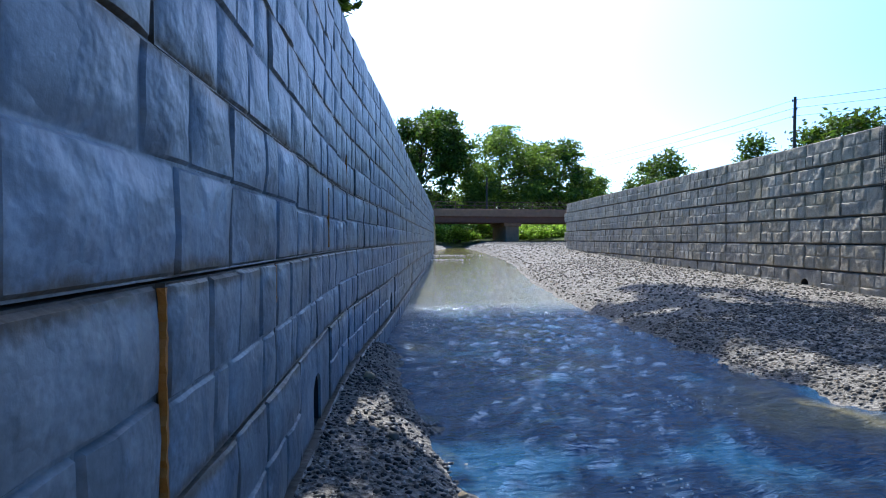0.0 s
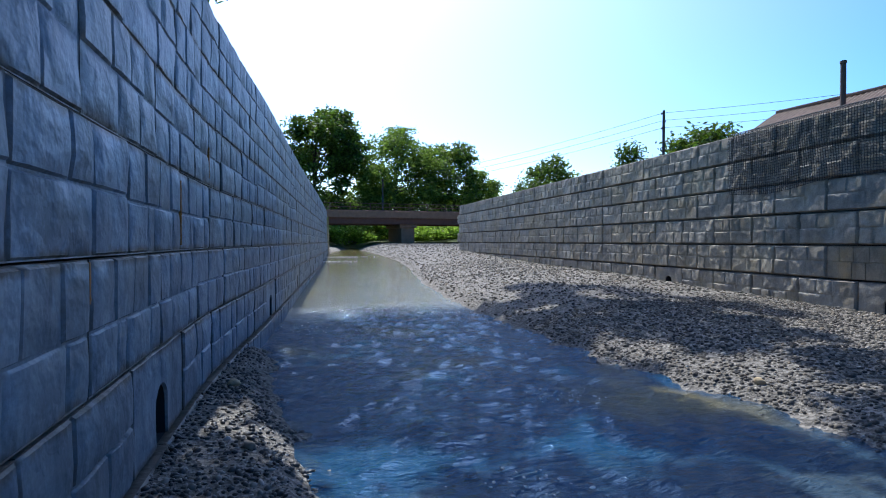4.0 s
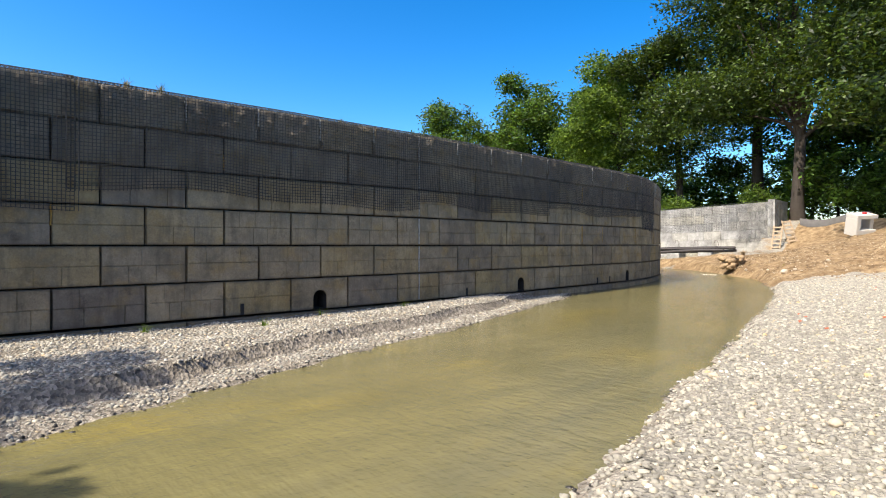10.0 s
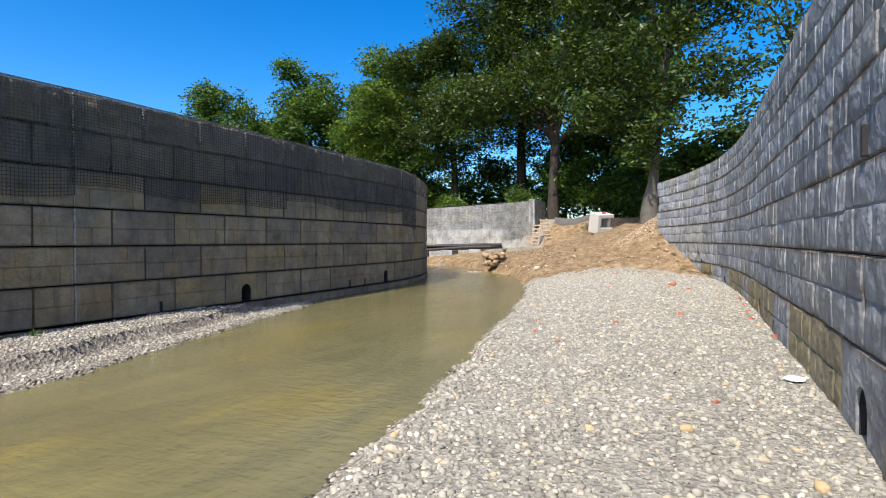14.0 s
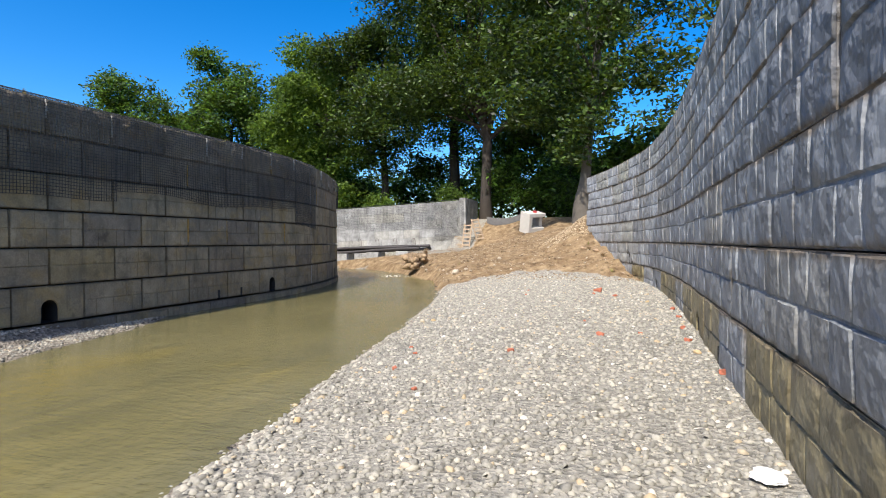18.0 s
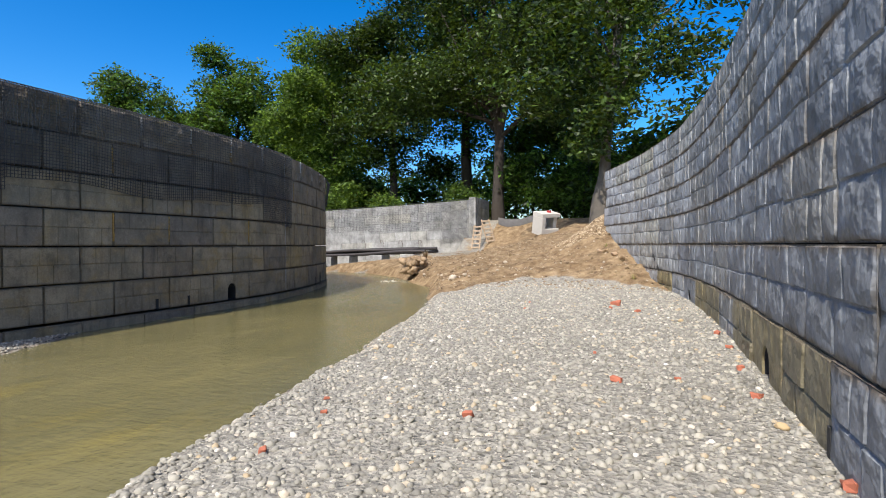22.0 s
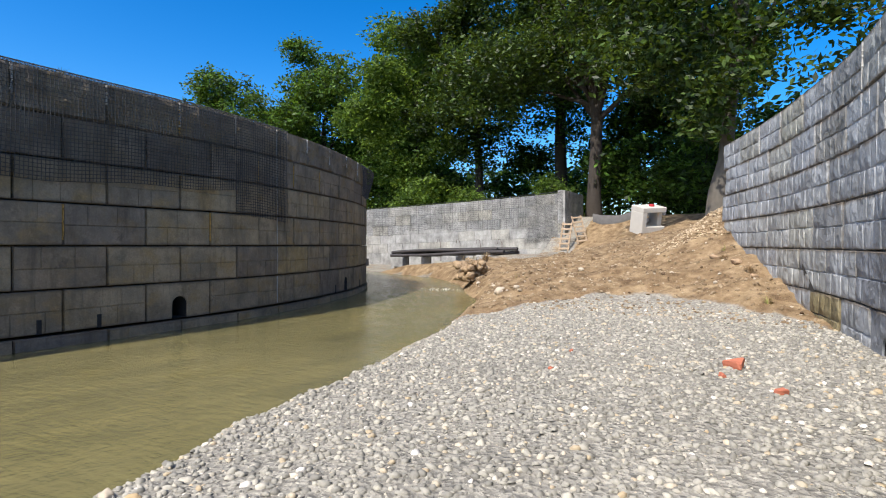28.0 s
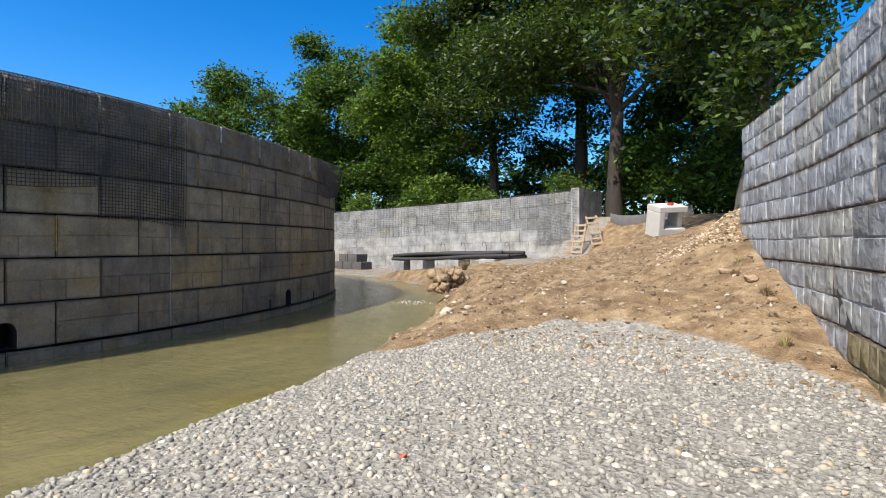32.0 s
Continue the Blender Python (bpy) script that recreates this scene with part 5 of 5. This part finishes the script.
# small stones: a low dome; larger ones: a faceted ball without its buried cap
DOME = np.array([(0, 0, 0.8), *[(math.cos(t), math.sin(t), -0.15) for t in np.arange(6) * 1.0472]])
DOME_F = np.array([(0, i + 1, (i + 1) % 6 + 1) for i in range(6)])


def stones_mesh(name, xyz, size, mat, flat=0.6, jag=0.22, seed=3, smooth=True, small=0.0):
    """Many small stones in one mesh: jittered, stretched and turned. Those under the size small are low domes."""
    g = np.random.default_rng(seed)
    xyz, size = np.asarray(xyz, float), np.asarray(size, float)
    vs, fs, o = [], [], 0
    for pick, shape, faces in ((size >= small, ICO[:11], ICO_F[:15]), (size < small, DOME, DOME_F)):
        n, k = int(pick.sum()), len(shape)
        v = shape[None] * (1 + g.normal(0, jag, (n, k, 1)).clip(-0.4, 0.4))
        v = v * np.stack([g.uniform(0.8, 1.35, n), g.uniform(0.6, 1.0, n), g.uniform(flat * 0.7, flat * 1.25, n)], 1)[:, None, :]
        yaw, tx = g.uniform(0, 6.28, n), g.normal(0, 0.25, n)
        c, q = np.cos(tx)[:, None], np.sin(tx)[:, None]
        v = np.stack([v[..., 0] * c - v[..., 2] * q, v[..., 1], v[..., 0] * q + v[..., 2] * c], -1)
        c, q = np.cos(yaw)[:, None], np.sin(yaw)[:, None]
        v = np.stack([v[..., 0] * c - v[..., 1] * q, v[..., 0] * q + v[..., 1] * c, v[..., 2]], -1)
        v = v * size[pick][:, None, None] + xyz[pick][:, None, :]
        vs.append(v.reshape(-1, 3))
        fs.append((faces[None] + k * np.arange(n)[:, None, None]).reshape(-1, 3) + o)
        o += n * k
    return mesh_np(name, np.vstack(vs), np.vstack(fs), mat, smooth)


def scatter(n, x0, x1, y0, y1, keep, seed):
    g = np.random.default_rng(seed)
    x, y = g.uniform(x0, x1, n), g.uniform(y0, y1, n)
    k = keep(x, y)
    return x[k], y[k]


def pebble_bed(name, label, n, area, keep, lo, hi, seed, mat=None):
    x, y = scatter(n, *area, keep, seed)
    g = np.random.default_rng(seed + 1)
    z = ground_at(x, y)[0]
    s = lo + (hi - lo) * g.random(len(x)) ** 3.2
    ob = new(name, stones_mesh(name, np.stack([x, y, z + 0.12 * s], 1), s, mat or PEBBLES, 0.62, 0.16, seed, small=lo + 0.22 * (hi - lo)))
    return tagged(ob, label, "gravel", kind="stuff")


def on_west(x, y):
    return (x > WALL_A.x_at(y) + 0.02) & (x < tab(SHORE_W, y) + 0.03) & (ground_at(x, y)[1] < 0.45)


def on_east(x, y):
    de = x - tab(SHORE_E, y) + 0.10 * soft_noise(x, y, 0.35) + 0.05 * soft_noise(x, y, 1.1, 2)
    cut = 0.85 + 0.25 * soft_noise(x, y, 0.12, 9)
    return (x < WALL_B.x_at(y) - 0.02) & (de > 0.2) & ~((y < 0) & (de > cut - 0.05) & (de < cut + 0.07))


def on_far(x, y):
    return (x > tab(SHORE_E, y) - 0.1) & (x < np.where(y < 35.2, WALL_B.x_at(y) - 0.05, 24.0))


pebble_bed("river_pebbles", "loose grey and white river pebbles on the bar by the curved wall", 150000, (-1, 8.5, -23.5, -3.0), on_west, 0.009, 0.034, 31)
pebble_bed("river_pebbles", "dark wet river pebbles along the foot of the wall", 26000, (-1, 1.2, -3.0, 10.5), on_west, 0.008, 0.03, 33, PEBBLES_WET)
pebble_bed("river_pebbles", "loose brown river pebbles on the bar by the long wall", 55000, (4.2, 11, -1.5, 9.0), lambda x, y: on_east(x, y) & (y > 0.5 + 1.6 * soft_noise(x, y, 0.4, 4)), 0.010, 0.036, 35, PEBBLES_DARK)
pebble_bed("river_pebbles", "loose grey river pebbles on the bar below the long wall", 66000, (4.2, 11, -15, 2.5), lambda x, y: on_east(x, y) & (y <= 0.5 + 1.6 * soft_noise(x, y, 0.4, 4)), 0.010, 0.034, 36, PEBBLES)
pebble_bed("river_pebbles", "brownish gravel on the bar towards the bridge", 15000, (6, 24, 24.0, 60.0), on_far, 0.03, 0.075, 39, PEBBLES_DARK)
pebble_bed("river_pebbles", "brownish river pebbles on the far part of the bar", 16000, (4.5, 14, 9.0, 24.0), on_east, 0.018, 0.05, 37, PEBBLES_DARK)


def on_edge(x, y):
    d = tab(SHORE_W, y) - x + 0.10 * soft_noise(x, y, 0.35) + 0.05 * soft_noise(x, y, 1.1, 2)
    return (d > -0.06) & (d < 0.13)


pebble_bed("wet_pebbles", "dark wet pebbles along the edge of the stream", 60000, (1.4, 8.5, -23.0, -2.0), on_edge, 0.010, 0.03, 43, PEBBLES_WET)


def on_east_edge(x, y):
    d = x - tab(SHORE_E, y) + 0.10 * soft_noise(x, y, 0.35) + 0.05 * soft_noise(x, y, 1.1, 2)
    return (d > -0.04) & (d < 0.26)


pebble_bed("wet_pebbles", "dark wet pebbles along the edge of the far bar", 45000, (4.0, 10.0, -14.5, 8.0), on_east_edge, 0.010, 0.03, 45, PEBBLES_WET)


def on_ramp(x, y):
    return (x > WALL_A.x_at(np.maximum(y, -27.5)) + 0.1) & (x < tab(SHORE_W, y) - 0.1) & (y < -21.8)


x, y = scatter(42000, 1, 13.5, -36, -21.5, on_ramp, 51)
s = 0.007 + 0.04 * np.random.default_rng(52).random(len(x)) ** 9
EARTH_STONES = island_material("earth_stones", [(0.0, (0.10, 0.062, 0.032)), (0.55, (0.215, 0.155, 0.090)), (0.9, (0.32, 0.25, 0.16)), (1.0, (0.48, 0.42, 0.33))])
tagged(new("earth_stones", stones_mesh("earth_stones", np.stack([x, y, ground_at(x, y)[0] + 0.1 * s], 1), s, EARTH_STONES, 0.75, 0.3, 53, False, 0.014)), "small stones and crumbs scattered over the brown earth", "stones", kind="stuff")


def on_pile(x, y):
    return (((x - 3.3) / 2.7) ** 2 + ((y + 30.4) / 3.0) ** 2 < 1.0 + 0.3 * soft_noise(x, y, 0.5, 2)) & (x > WALL_A.x_at(np.maximum(y, -27.5)) + 0.05)


TAN_GRAVEL = island_material("tan_gravel", [(0.0, (0.20, 0.14, 0.08)), (0.5, (0.35, 0.26, 0.155)), (1.0, (0.50, 0.41, 0.28))])
pebble_bed("gravel_pile", "heap of tan broken gravel by the end of the curved wall", 16000, (0.8, 6.4, -33.8, -27.0), on_pile, 0.018, 0.045, 57, TAN_GRAVEL)


def rock(x, y, r, mat, label, seed, name="rock", group="loose rocks", sink=0.25, tall=0.7):
    """One stone with a broken, uneven skin."""
    bm = bmesh.new()
    bmesh.ops.create_icosphere(bm, subdivisions=3, radius=1)
    for v in bm.verts:
        p = v.co
        k = 1 + 0.25 * noise.noise((p.x * 1.3 + seed, p.y * 1.3, p.z * 1.3)) + 0.12 * noise.noise((p.x * 3 + seed, p.y * 3, p.z * 3 + 4))
        v.co = Vector((p.x * k * 1.15, p.y * k * 0.85, p.z * k * tall))
    bmesh.ops.scale(bm, vec=(r, r, r), verts=bm.verts)
    ob = part(name, bm, mat, None)
    ob.location = (x, y, base_z(x, y) + r * tall * (1 - 2 * sink))
    ob.rotation_euler = (0.2 * math.sin(seed), 0.2 * math.cos(seed * 2), seed * 1.7)
    for pl in ob.data.polygons:
        pl.use_smooth = True
    return tagged(ob, label, "rock", group)


PALE_ROCK = plain("pale_rock", (0.42, 0.36, 0.275), 0.85, 0, 0.25, 8, 0.4, 0.01)
BROWN_ROCK = plain("brown_rock", (0.21, 0.175, 0.125), 0.85, 0, 0.3, 8, 0.4, 0.01)
TAN_ROCK = plain("tan_rock", (0.42, 0.31, 0.17), 0.85, 0, 0.3, 8, 0.4, 0.01)
CLOD = plain("earth_clod", (0.33, 0.235, 0.14), 0.95, 0, 0.45, 7, 0.9, 0.04)
EARTH = plain("dug_earth", (0.33, 0.23, 0.14), 0.95, 0, 0.35, 6, 0.9, 0.04)
BRICK = plain("broken_brick", (0.36, 0.115, 0.065), 0.85, 0, 0.25, 25, 0.4, 0.004)
for k, (x, y, r) in enumerate(((7.3, -23.7, 0.17), (7.0, -23.9, 0.12), (6.1, -24.2, 0.09), (5.2, -24.6, 0.07), (4.2, -25.5, 0.08), (3.9, -23.6, 0.08), (6.8, -27.0, 0.14), (9.8, -26.8, 0.13), (5.0, -27.5, 0.1), (3.2, -24.6, 0.09), (8.4, -25.3, 0.1))):
    rock(x, y, r * (0.8 if k == 0 else 0.5), PALE_ROCK, "pale limestone lump lying on the brown earth", 1.3 + k)
for k, (x, y, r) in enumerate(((2.3, -6.6, 0.06), (2.55, -7.0, 0.05), (0.6, -7.6, 0.06), (4.14, -14.4, 0.055), (3.97, -14.45, 0.05), (1.2, -7.4, 0.045), (4.5, -14.9, 0.045), (0.15, -12.6, 0.05), (-0.1, -7.0, 0.055), (1.7, -9.0, 0.04), (2.9, -9.6, 0.045), (0.9, -17.2, 0.045), (1.0, -5.6, 0.07))):
    rock(x, y, r * 0.75, TAN_ROCK if k % 3 else PALE_ROCK, "rounded pale cobble on the gravel bar", 7.7 + k, "cobble", "cobbles on the bar")
for k, (x, y, r) in enumerate(((0.2, 9.6, 0.16), (-0.1, 5.7, 0.1), (0.3, 8.3, 0.09), (0.35, 3.3, 0.06), (0.0, 4.0, 0.07), (5.2, 2.0, 0.09), (5.6, 0.4, 0.08), (6.3, -0.5, 0.09), (7.2, -1.2, 0.07), (4.9, 4.3, 0.1), (6.0, 3.0, 0.08), (3.2, 4.9, 0.16), (5.1, -0.6, 0.08), (7.6, 2.2, 0.09))):
    rock(x, y, r * 0.55, TAN_ROCK if k % 2 else BROWN_ROCK, "cobble half sunk in the river gravel", 17.7 + k, "cobble", "cobbles on the bar")


def brick_piece(x, y, size, yaw, seed, label):
    bm = bmesh.new()
    box(bm, (-0.5, -0.36, -0.22), (0.5, 0.36, 0.3), 0.13)
    for v in bm.verts:
        n = noise.noise_vector((v.co * 2.3) + Vector((seed, 0, 0)))
        v.co += n * 0.2
    bmesh.ops.scale(bm, vec=(size, size, size), verts=bm.verts)
    ob = part("brick_fragment", bm, BRICK, None)
    ob.location = (x, y, base_z(x, y) + size * 0.22)
    ob.rotation_euler = (0.15, -0.1, yaw)
    return tagged(ob, label, "brick", "brick fragments")


for k, (x, y, s) in enumerate(((1.24, -13.45, 0.13), (0.23, -13.3, 0.14), (2.94, -11.2, 0.09), (2.0, -12.1, 0.10), (0.45, -16.25, 0.13), (2.03, -18.4, 0.09), (0.78, -13.65, 0.07), (-0.04, -11.8, 0.12), (2.38, -10.5, 0.07), (3.1, -12.0, 0.07), (3.5, -18.65, 0.06), (3.33, -17.8, 0.07), (0.46, -8.4, 0.07), (0.29, -14.3, 0.12), (2.0, -18.8, 0.24), (1.57, -18.1, 0.13), (1.6, -14.5, 0.07), (0.35, -15.3, 0.1), (3.3, -12.3, 0.06))):
    brick_piece(x, y, s * 0.66, 1.1 * k, k * 3.1, "weathered orange-red brick fragment on the gravel")

# clump of earth and roots on the cut bank
clump = tagged(new("root_clump"), "brown clump of earth and roots overhanging the cut bank", "earth clump")
clump.location = (10.95, -28.25, base_z(10.7, -28.6) - 0.05)
g = np.random.default_rng(77)
for k in range(64):
    bm = bmesh.new()
    bmesh.ops.create_icosphere(bm, subdivisions=2, radius=1)
    r = g.uniform(0.05, 0.14)
    for v in bm.verts:
        p = v.co.copy()
        q = 1 + 0.4 * noise.noise((p.x * 2 + k * 5, p.y * 2, p.z * 2)) + 0.4 * noise.noise((p.x * 5 + k, p.y * 5, p.z * 5))
        v.co = Vector((p.x * q * r * 1.2, p.y * q * r, p.z * q * r * 0.85))
    for f in bm.faces:
        f.smooth = True
    o = part("clod", bm, CLOD, clump)
    a = g.uniform(0, 6.28)
    d = math.sqrt(g.random()) * 0.55
    o.location = (d * math.cos(a), d * math.sin(a) * 0.8, g.uniform(-0.25, 0.5) * (1 - 0.6 * d))
pieces = []
for k in range(80):
    a, b = g.uniform(0, 6.28), g.uniform(0.25, 0.55)
    st = Vector((b * math.cos(a) * 0.8, b * math.sin(a) * 0.7, g.uniform(0.05, 0.6)))
    pieces.append(tube([st, st + Vector((g.normal(0, 0.12), g.normal(0, 0.12), -0.12)), st + Vector((g.normal(0, 0.2), g.normal(0, 0.2), -0.4))], [0.008, 0.006, 0.003], 4))
v, f = joined(pieces)
part("roots", mesh_np("roots", v, f, WOOD), WOOD, clump, "thin hanging roots")
for k, (x, y, r) in enumerate(((3.0, -25.6, 0.16), (2.6, -24.9, 0.13), (3.5, -26.2, 0.15), (8.6, -29.5, 0.16), (7.9, -29.9, 0.12), (9.4, -29.7, 0.14))):
    rock(x, y, r * 0.65, EARTH, "lump of dug brown earth on the ramp", 31.1 + k, "earth_lump", "lumps of earth", 0.38, 0.55)

# ---- seams: orange foam and pale mortar in joints, slots at the foot ----
def seam(curve, k, z0, z1, sign, width, mat, name, label, proud=0.004, batter=0.003):
    m = block_pose(curve, k * HALF, 0, sign, batter * (math.floor((z0 + z1) / 2 / ROW) - 1))
    bm = bmesh.new()
    n = max(9, int((z1 - z0) / 0.022))
    rng = np.random.default_rng(int(abs(k) * 10 + z0 * 100))
    prev = None
    for i in range(n + 1):
        z = z0 + (z1 - z0) * i / n
        w = width * rng.uniform(0.45, 1.4)
        o = rng.normal(0, 0.003)
        ring = [bm.verts.new((o - w, -0.02, z)), bm.verts.new((o - w * 0.6, proud, z)), bm.verts.new((o + w * 0.6, proud, z)), bm.verts.new((o + w, -0.02, z))]
        if prev:
            for a, b, c, d in zip(prev, prev[1:], ring[1:], ring):
                bm.faces.new((a, b, c, d))
        prev = ring
    ob = part(name, bm, mat, None)
    ob.matrix_world = m
    return tagged(ob, label, "sealant", name + "s")


MORTAR = plain("pale_mortar", (0.38, 0.37, 0.34), 0.9, 0, 0.2, 20, 0.3, 0.004)
RUSTY_STAIN = plain("ochre_foam", (0.40, 0.24, 0.06), 0.8, 0, 0.4, 25, 0.4, 0.004)
for k, z0, z1 in ((1, 0.64, 1.20), (-1, 1.02, 1.2), (-4, 1.26, 1.75), (-6, 1.9, 2.2)):
    seam(WALL_A, along_a(k), z0, z1, 1, 0.010, ORANGE, "foam_seam", "orange foam squeezed out of a wall joint", 0.0, 0.011)
for k in range(-18, 29, 2):
    if k != 20 and (k * 7) % 5 != 0:
        seam(WALL_B, k, 3.22 + 0.1 * ((k * 3) % 4) * 0.5, 3.63, -1, 0.012, MORTAR, "mortar_seam", "pale mortar streak in a joint of the top course", 0.01)
for k, z0, z1 in ((11, 2.5, 2.95), (16, 3.1, 3.5), (13, 1.3, 1.8), (11, 1.3, 1.8), (17, 1.3, 1.8), (21, 2.5, 2.95), (23, 2.5, 2.95), (-7, 2.5, 2.75), (19, 2.5, 2.9), (-11, 1.5, 1.8)):
    seam(WALL_B, k, z0, z1, -1, 0.012, RUSTY_STAIN, "foam_seam", "ochre foam squeezed out of a wall joint", 0.008)
for k in (-20, 0, 20):
    for r in range(1, 7):
        seam(WALL_B, k + 0.01, (r - 1) * ROW + 0.02, r * ROW - 0.03, -1, 0.014, MORTAR, "mortar_seam", "pale mortar in the upright joint between two wall sections", 0.004)
for k in range(14, 50, 2):
    for r in (5, 6, 3):
        if (k * 5 + r * 3) % 8 == 0:
            kk = k + (r % 2 == 0)
            seam(WALL_A, kk, (r - 1) * ROW + 0.03, r * ROW - 0.03, 1, 0.007, MORTAR, "mortar_seam", "pale mortar showing in a joint of the curved wall", 0.002, 0.011)
# drain slots: solid near-black boxes in place of shaded openings
for k in (12.5, 18.9, 13.8, 24.6, 2.5, -6.5, 28.4):
    m = block_pose(WALL_B, k * HALF, 0, -1)
    bm = bmesh.new()
    box(bm, (-0.03, -0.3, 0.0), (0.03, 0.018, 0.2), 0.006)
    ob = part("drain_slot", bm, DARK_HOLE, None)
    ob.matrix_world = m
    tagged(ob, "narrow dark drain slot at the foot of the wall", "drain slot", "drain slots")
for k, z in ((17.0, 1.84), (24.0, 0.05), (29.5, 0.05), (33.6, 0.05), (5.0, 0.05)):
    m = block_pose(WALL_A, k * HALF, z, 1)
    bm = bmesh.new()
    box(bm, (-0.025, -0.3, 0.0), (0.025, 0.016, 0.2), 0.006)
    ob = part("drain_slot", bm, DARK_HOLE, None)
    ob.matrix_world = m
    tagged(ob, "narrow dark drain slot in the curved wall", "drain slot", "drain slots")

# ---- foam and glint flecks on the riffle, weeds on the wall top, plaster splash ----
FOAM_GLINT = plain("foam", (0.75, 0.74, 0.70), 0.5, 0, 0.1, 20, 0)
# white flecks for foam; some clusters stand in for sun sparkle on ripples
for k, (cx, cy, rx, ry, n) in enumerate(((4.2, 11.6, 0.55, 0.45, 90), (1.1, 10.4, 0.45, 0.7, 60), (2.4, 12.8, 0.5, 0.3, 40), (1.7, 3.2, 0.35, 0.4, 36), (3.0, 4.9, 0.35, 0.3, 40), (6.5, 38.0, 2.2, 0.8, 260), (5.2, 33.0, 1.4, 0.6, 120), (11.7, -27.6, 0.5, 0.35, 70))):
    g = np.random.default_rng(300 + k)
    x, y = g.normal(cx, rx * 0.5, n), g.normal(cy, ry * 0.5, n)
    sz = g.uniform(0.006, 0.02, n) * (2.2 if cy > 20 else 1)
    tagged(new("foam_flecks", stones_mesh("foam_flecks", np.stack([x, y, tab(WATER_Z, y) + 0.012], 1), sz, FOAM_GLINT, 0.3, 0.2, 310 + k)), "white flecks for foam and sun glints on the rippling stream", "foam", kind="stuff")

DRY_GRASS = island_material("dry_grass", [(0.0, (0.16, 0.12, 0.04)), (0.6, (0.30, 0.24, 0.10)), (1.0, (0.22, 0.26, 0.06))], 0.8, 0)


def weed(x, y, z, h, n, seed, label, mat):
    g = np.random.default_rng(seed)
    vs, fs = [], []
    for k in range(n):
        a, l = g.uniform(0, 6.28), h * g.uniform(0.5, 1.1)
        lean = g.uniform(0.1, 0.9)
        d = Vector((math.cos(a), math.sin(a), 0))
        side = Vector((-d.y, d.x, 0)) * 0.006
        st = Vector((x, y, z)) + d * g.uniform(0, 0.06)
        o = len(vs)
        for t in (0, 0.5, 1.0):
            p = st + d * (lean * l * t * t) + Vector((0, 0, l * (t - 0.35 * lean * t * t)))
            w = side * (1 - 0.8 * t)
            vs += [tuple(p + w), tuple(p - w)]
        fs += [(o, o + 1, o + 3, o + 2), (o + 2, o + 3, o + 5, o + 4)]
    return tagged(new("weed_tuft", mesh_np("weed_tuft", vs, fs, mat)), label, "weed", "weeds")


for k, kk in enumerate((-9.4, -8.6, -13.2, 13.0, 5.5, -3.2)):
    p = WALL_B.at(kk * HALF)
    weed(p[0] + 0.06, p[1], 3.64 if k != 4 else 3.64, 0.1 if k > 1 else 0.16, 40 if k < 2 else 22, 400 + k, "dry yellow weed tuft on the wall top", DRY_GRASS)
for k, (x, y) in enumerate(((9.2, -5.9), (8.9, -7.6), (9.05, -2.9), (8.7, -4.6), (2.2, -23.2), (8.0, -25.8), (3.4, -26.6))):
    weed(x, y, base_z(x, y) - 0.01, 0.16, 26, 420 + k, "small green weed growing in the gravel", DRY_GRASS if k > 3 else LEAF_PALE)

TAN_GRASS = island_material("tan_fibres", [(0.0, (0.20, 0.13, 0.07)), (0.6, (0.38, 0.28, 0.16)), (1.0, (0.50, 0.40, 0.25))], 0.85, 0)
for k, (x, y, up) in enumerate(((10.75, -28.0, 0.42), (11.1, -28.25, 0.45), (10.6, -28.5, 0.35), (11.0, -27.9, 0.35), (8.6, -29.6, 0.0), (7.6, -29.9, 0.0), (3.3, -26.0, 0.0), (2.7, -25.0, 0.0))):
    weed(x, y, base_z(x, y) + up - 0.02, 0.3 if k < 4 else 0.16, 260 if k < 4 else 120, 450 + k, "tuft of dry tan roots and grass on the earth bank", TAN_GRASS)

PLASTER = plain("white_plaster", (0.72, 0.71, 0.68), 0.9, 0, 0.12, 12, 0.4, 0.006)
bm = bmesh.new()
bmesh.ops.create_icosphere(bm, subdivisions=3, radius=1)
for v in bm.verts:
    p = v.co
    a = 1 + 0.4 * noise.noise((p.x * 1.8, p.y * 1.8, 3.0)) + 0.25 * noise.noise((p.x * 5, p.y * 5, 1.0))
    v.co = Vector((p.x * 0.085 * a, p.y * 0.10 * a, p.z * 0.018))
ob = part("plaster_splash", bm, PLASTER, None)
ob.location = (-0.12, -9.5, base_z(-0.12, -9.5) + 0.022)
tagged(ob, "white splash of set plaster on the gravel by the wall", "plaster")
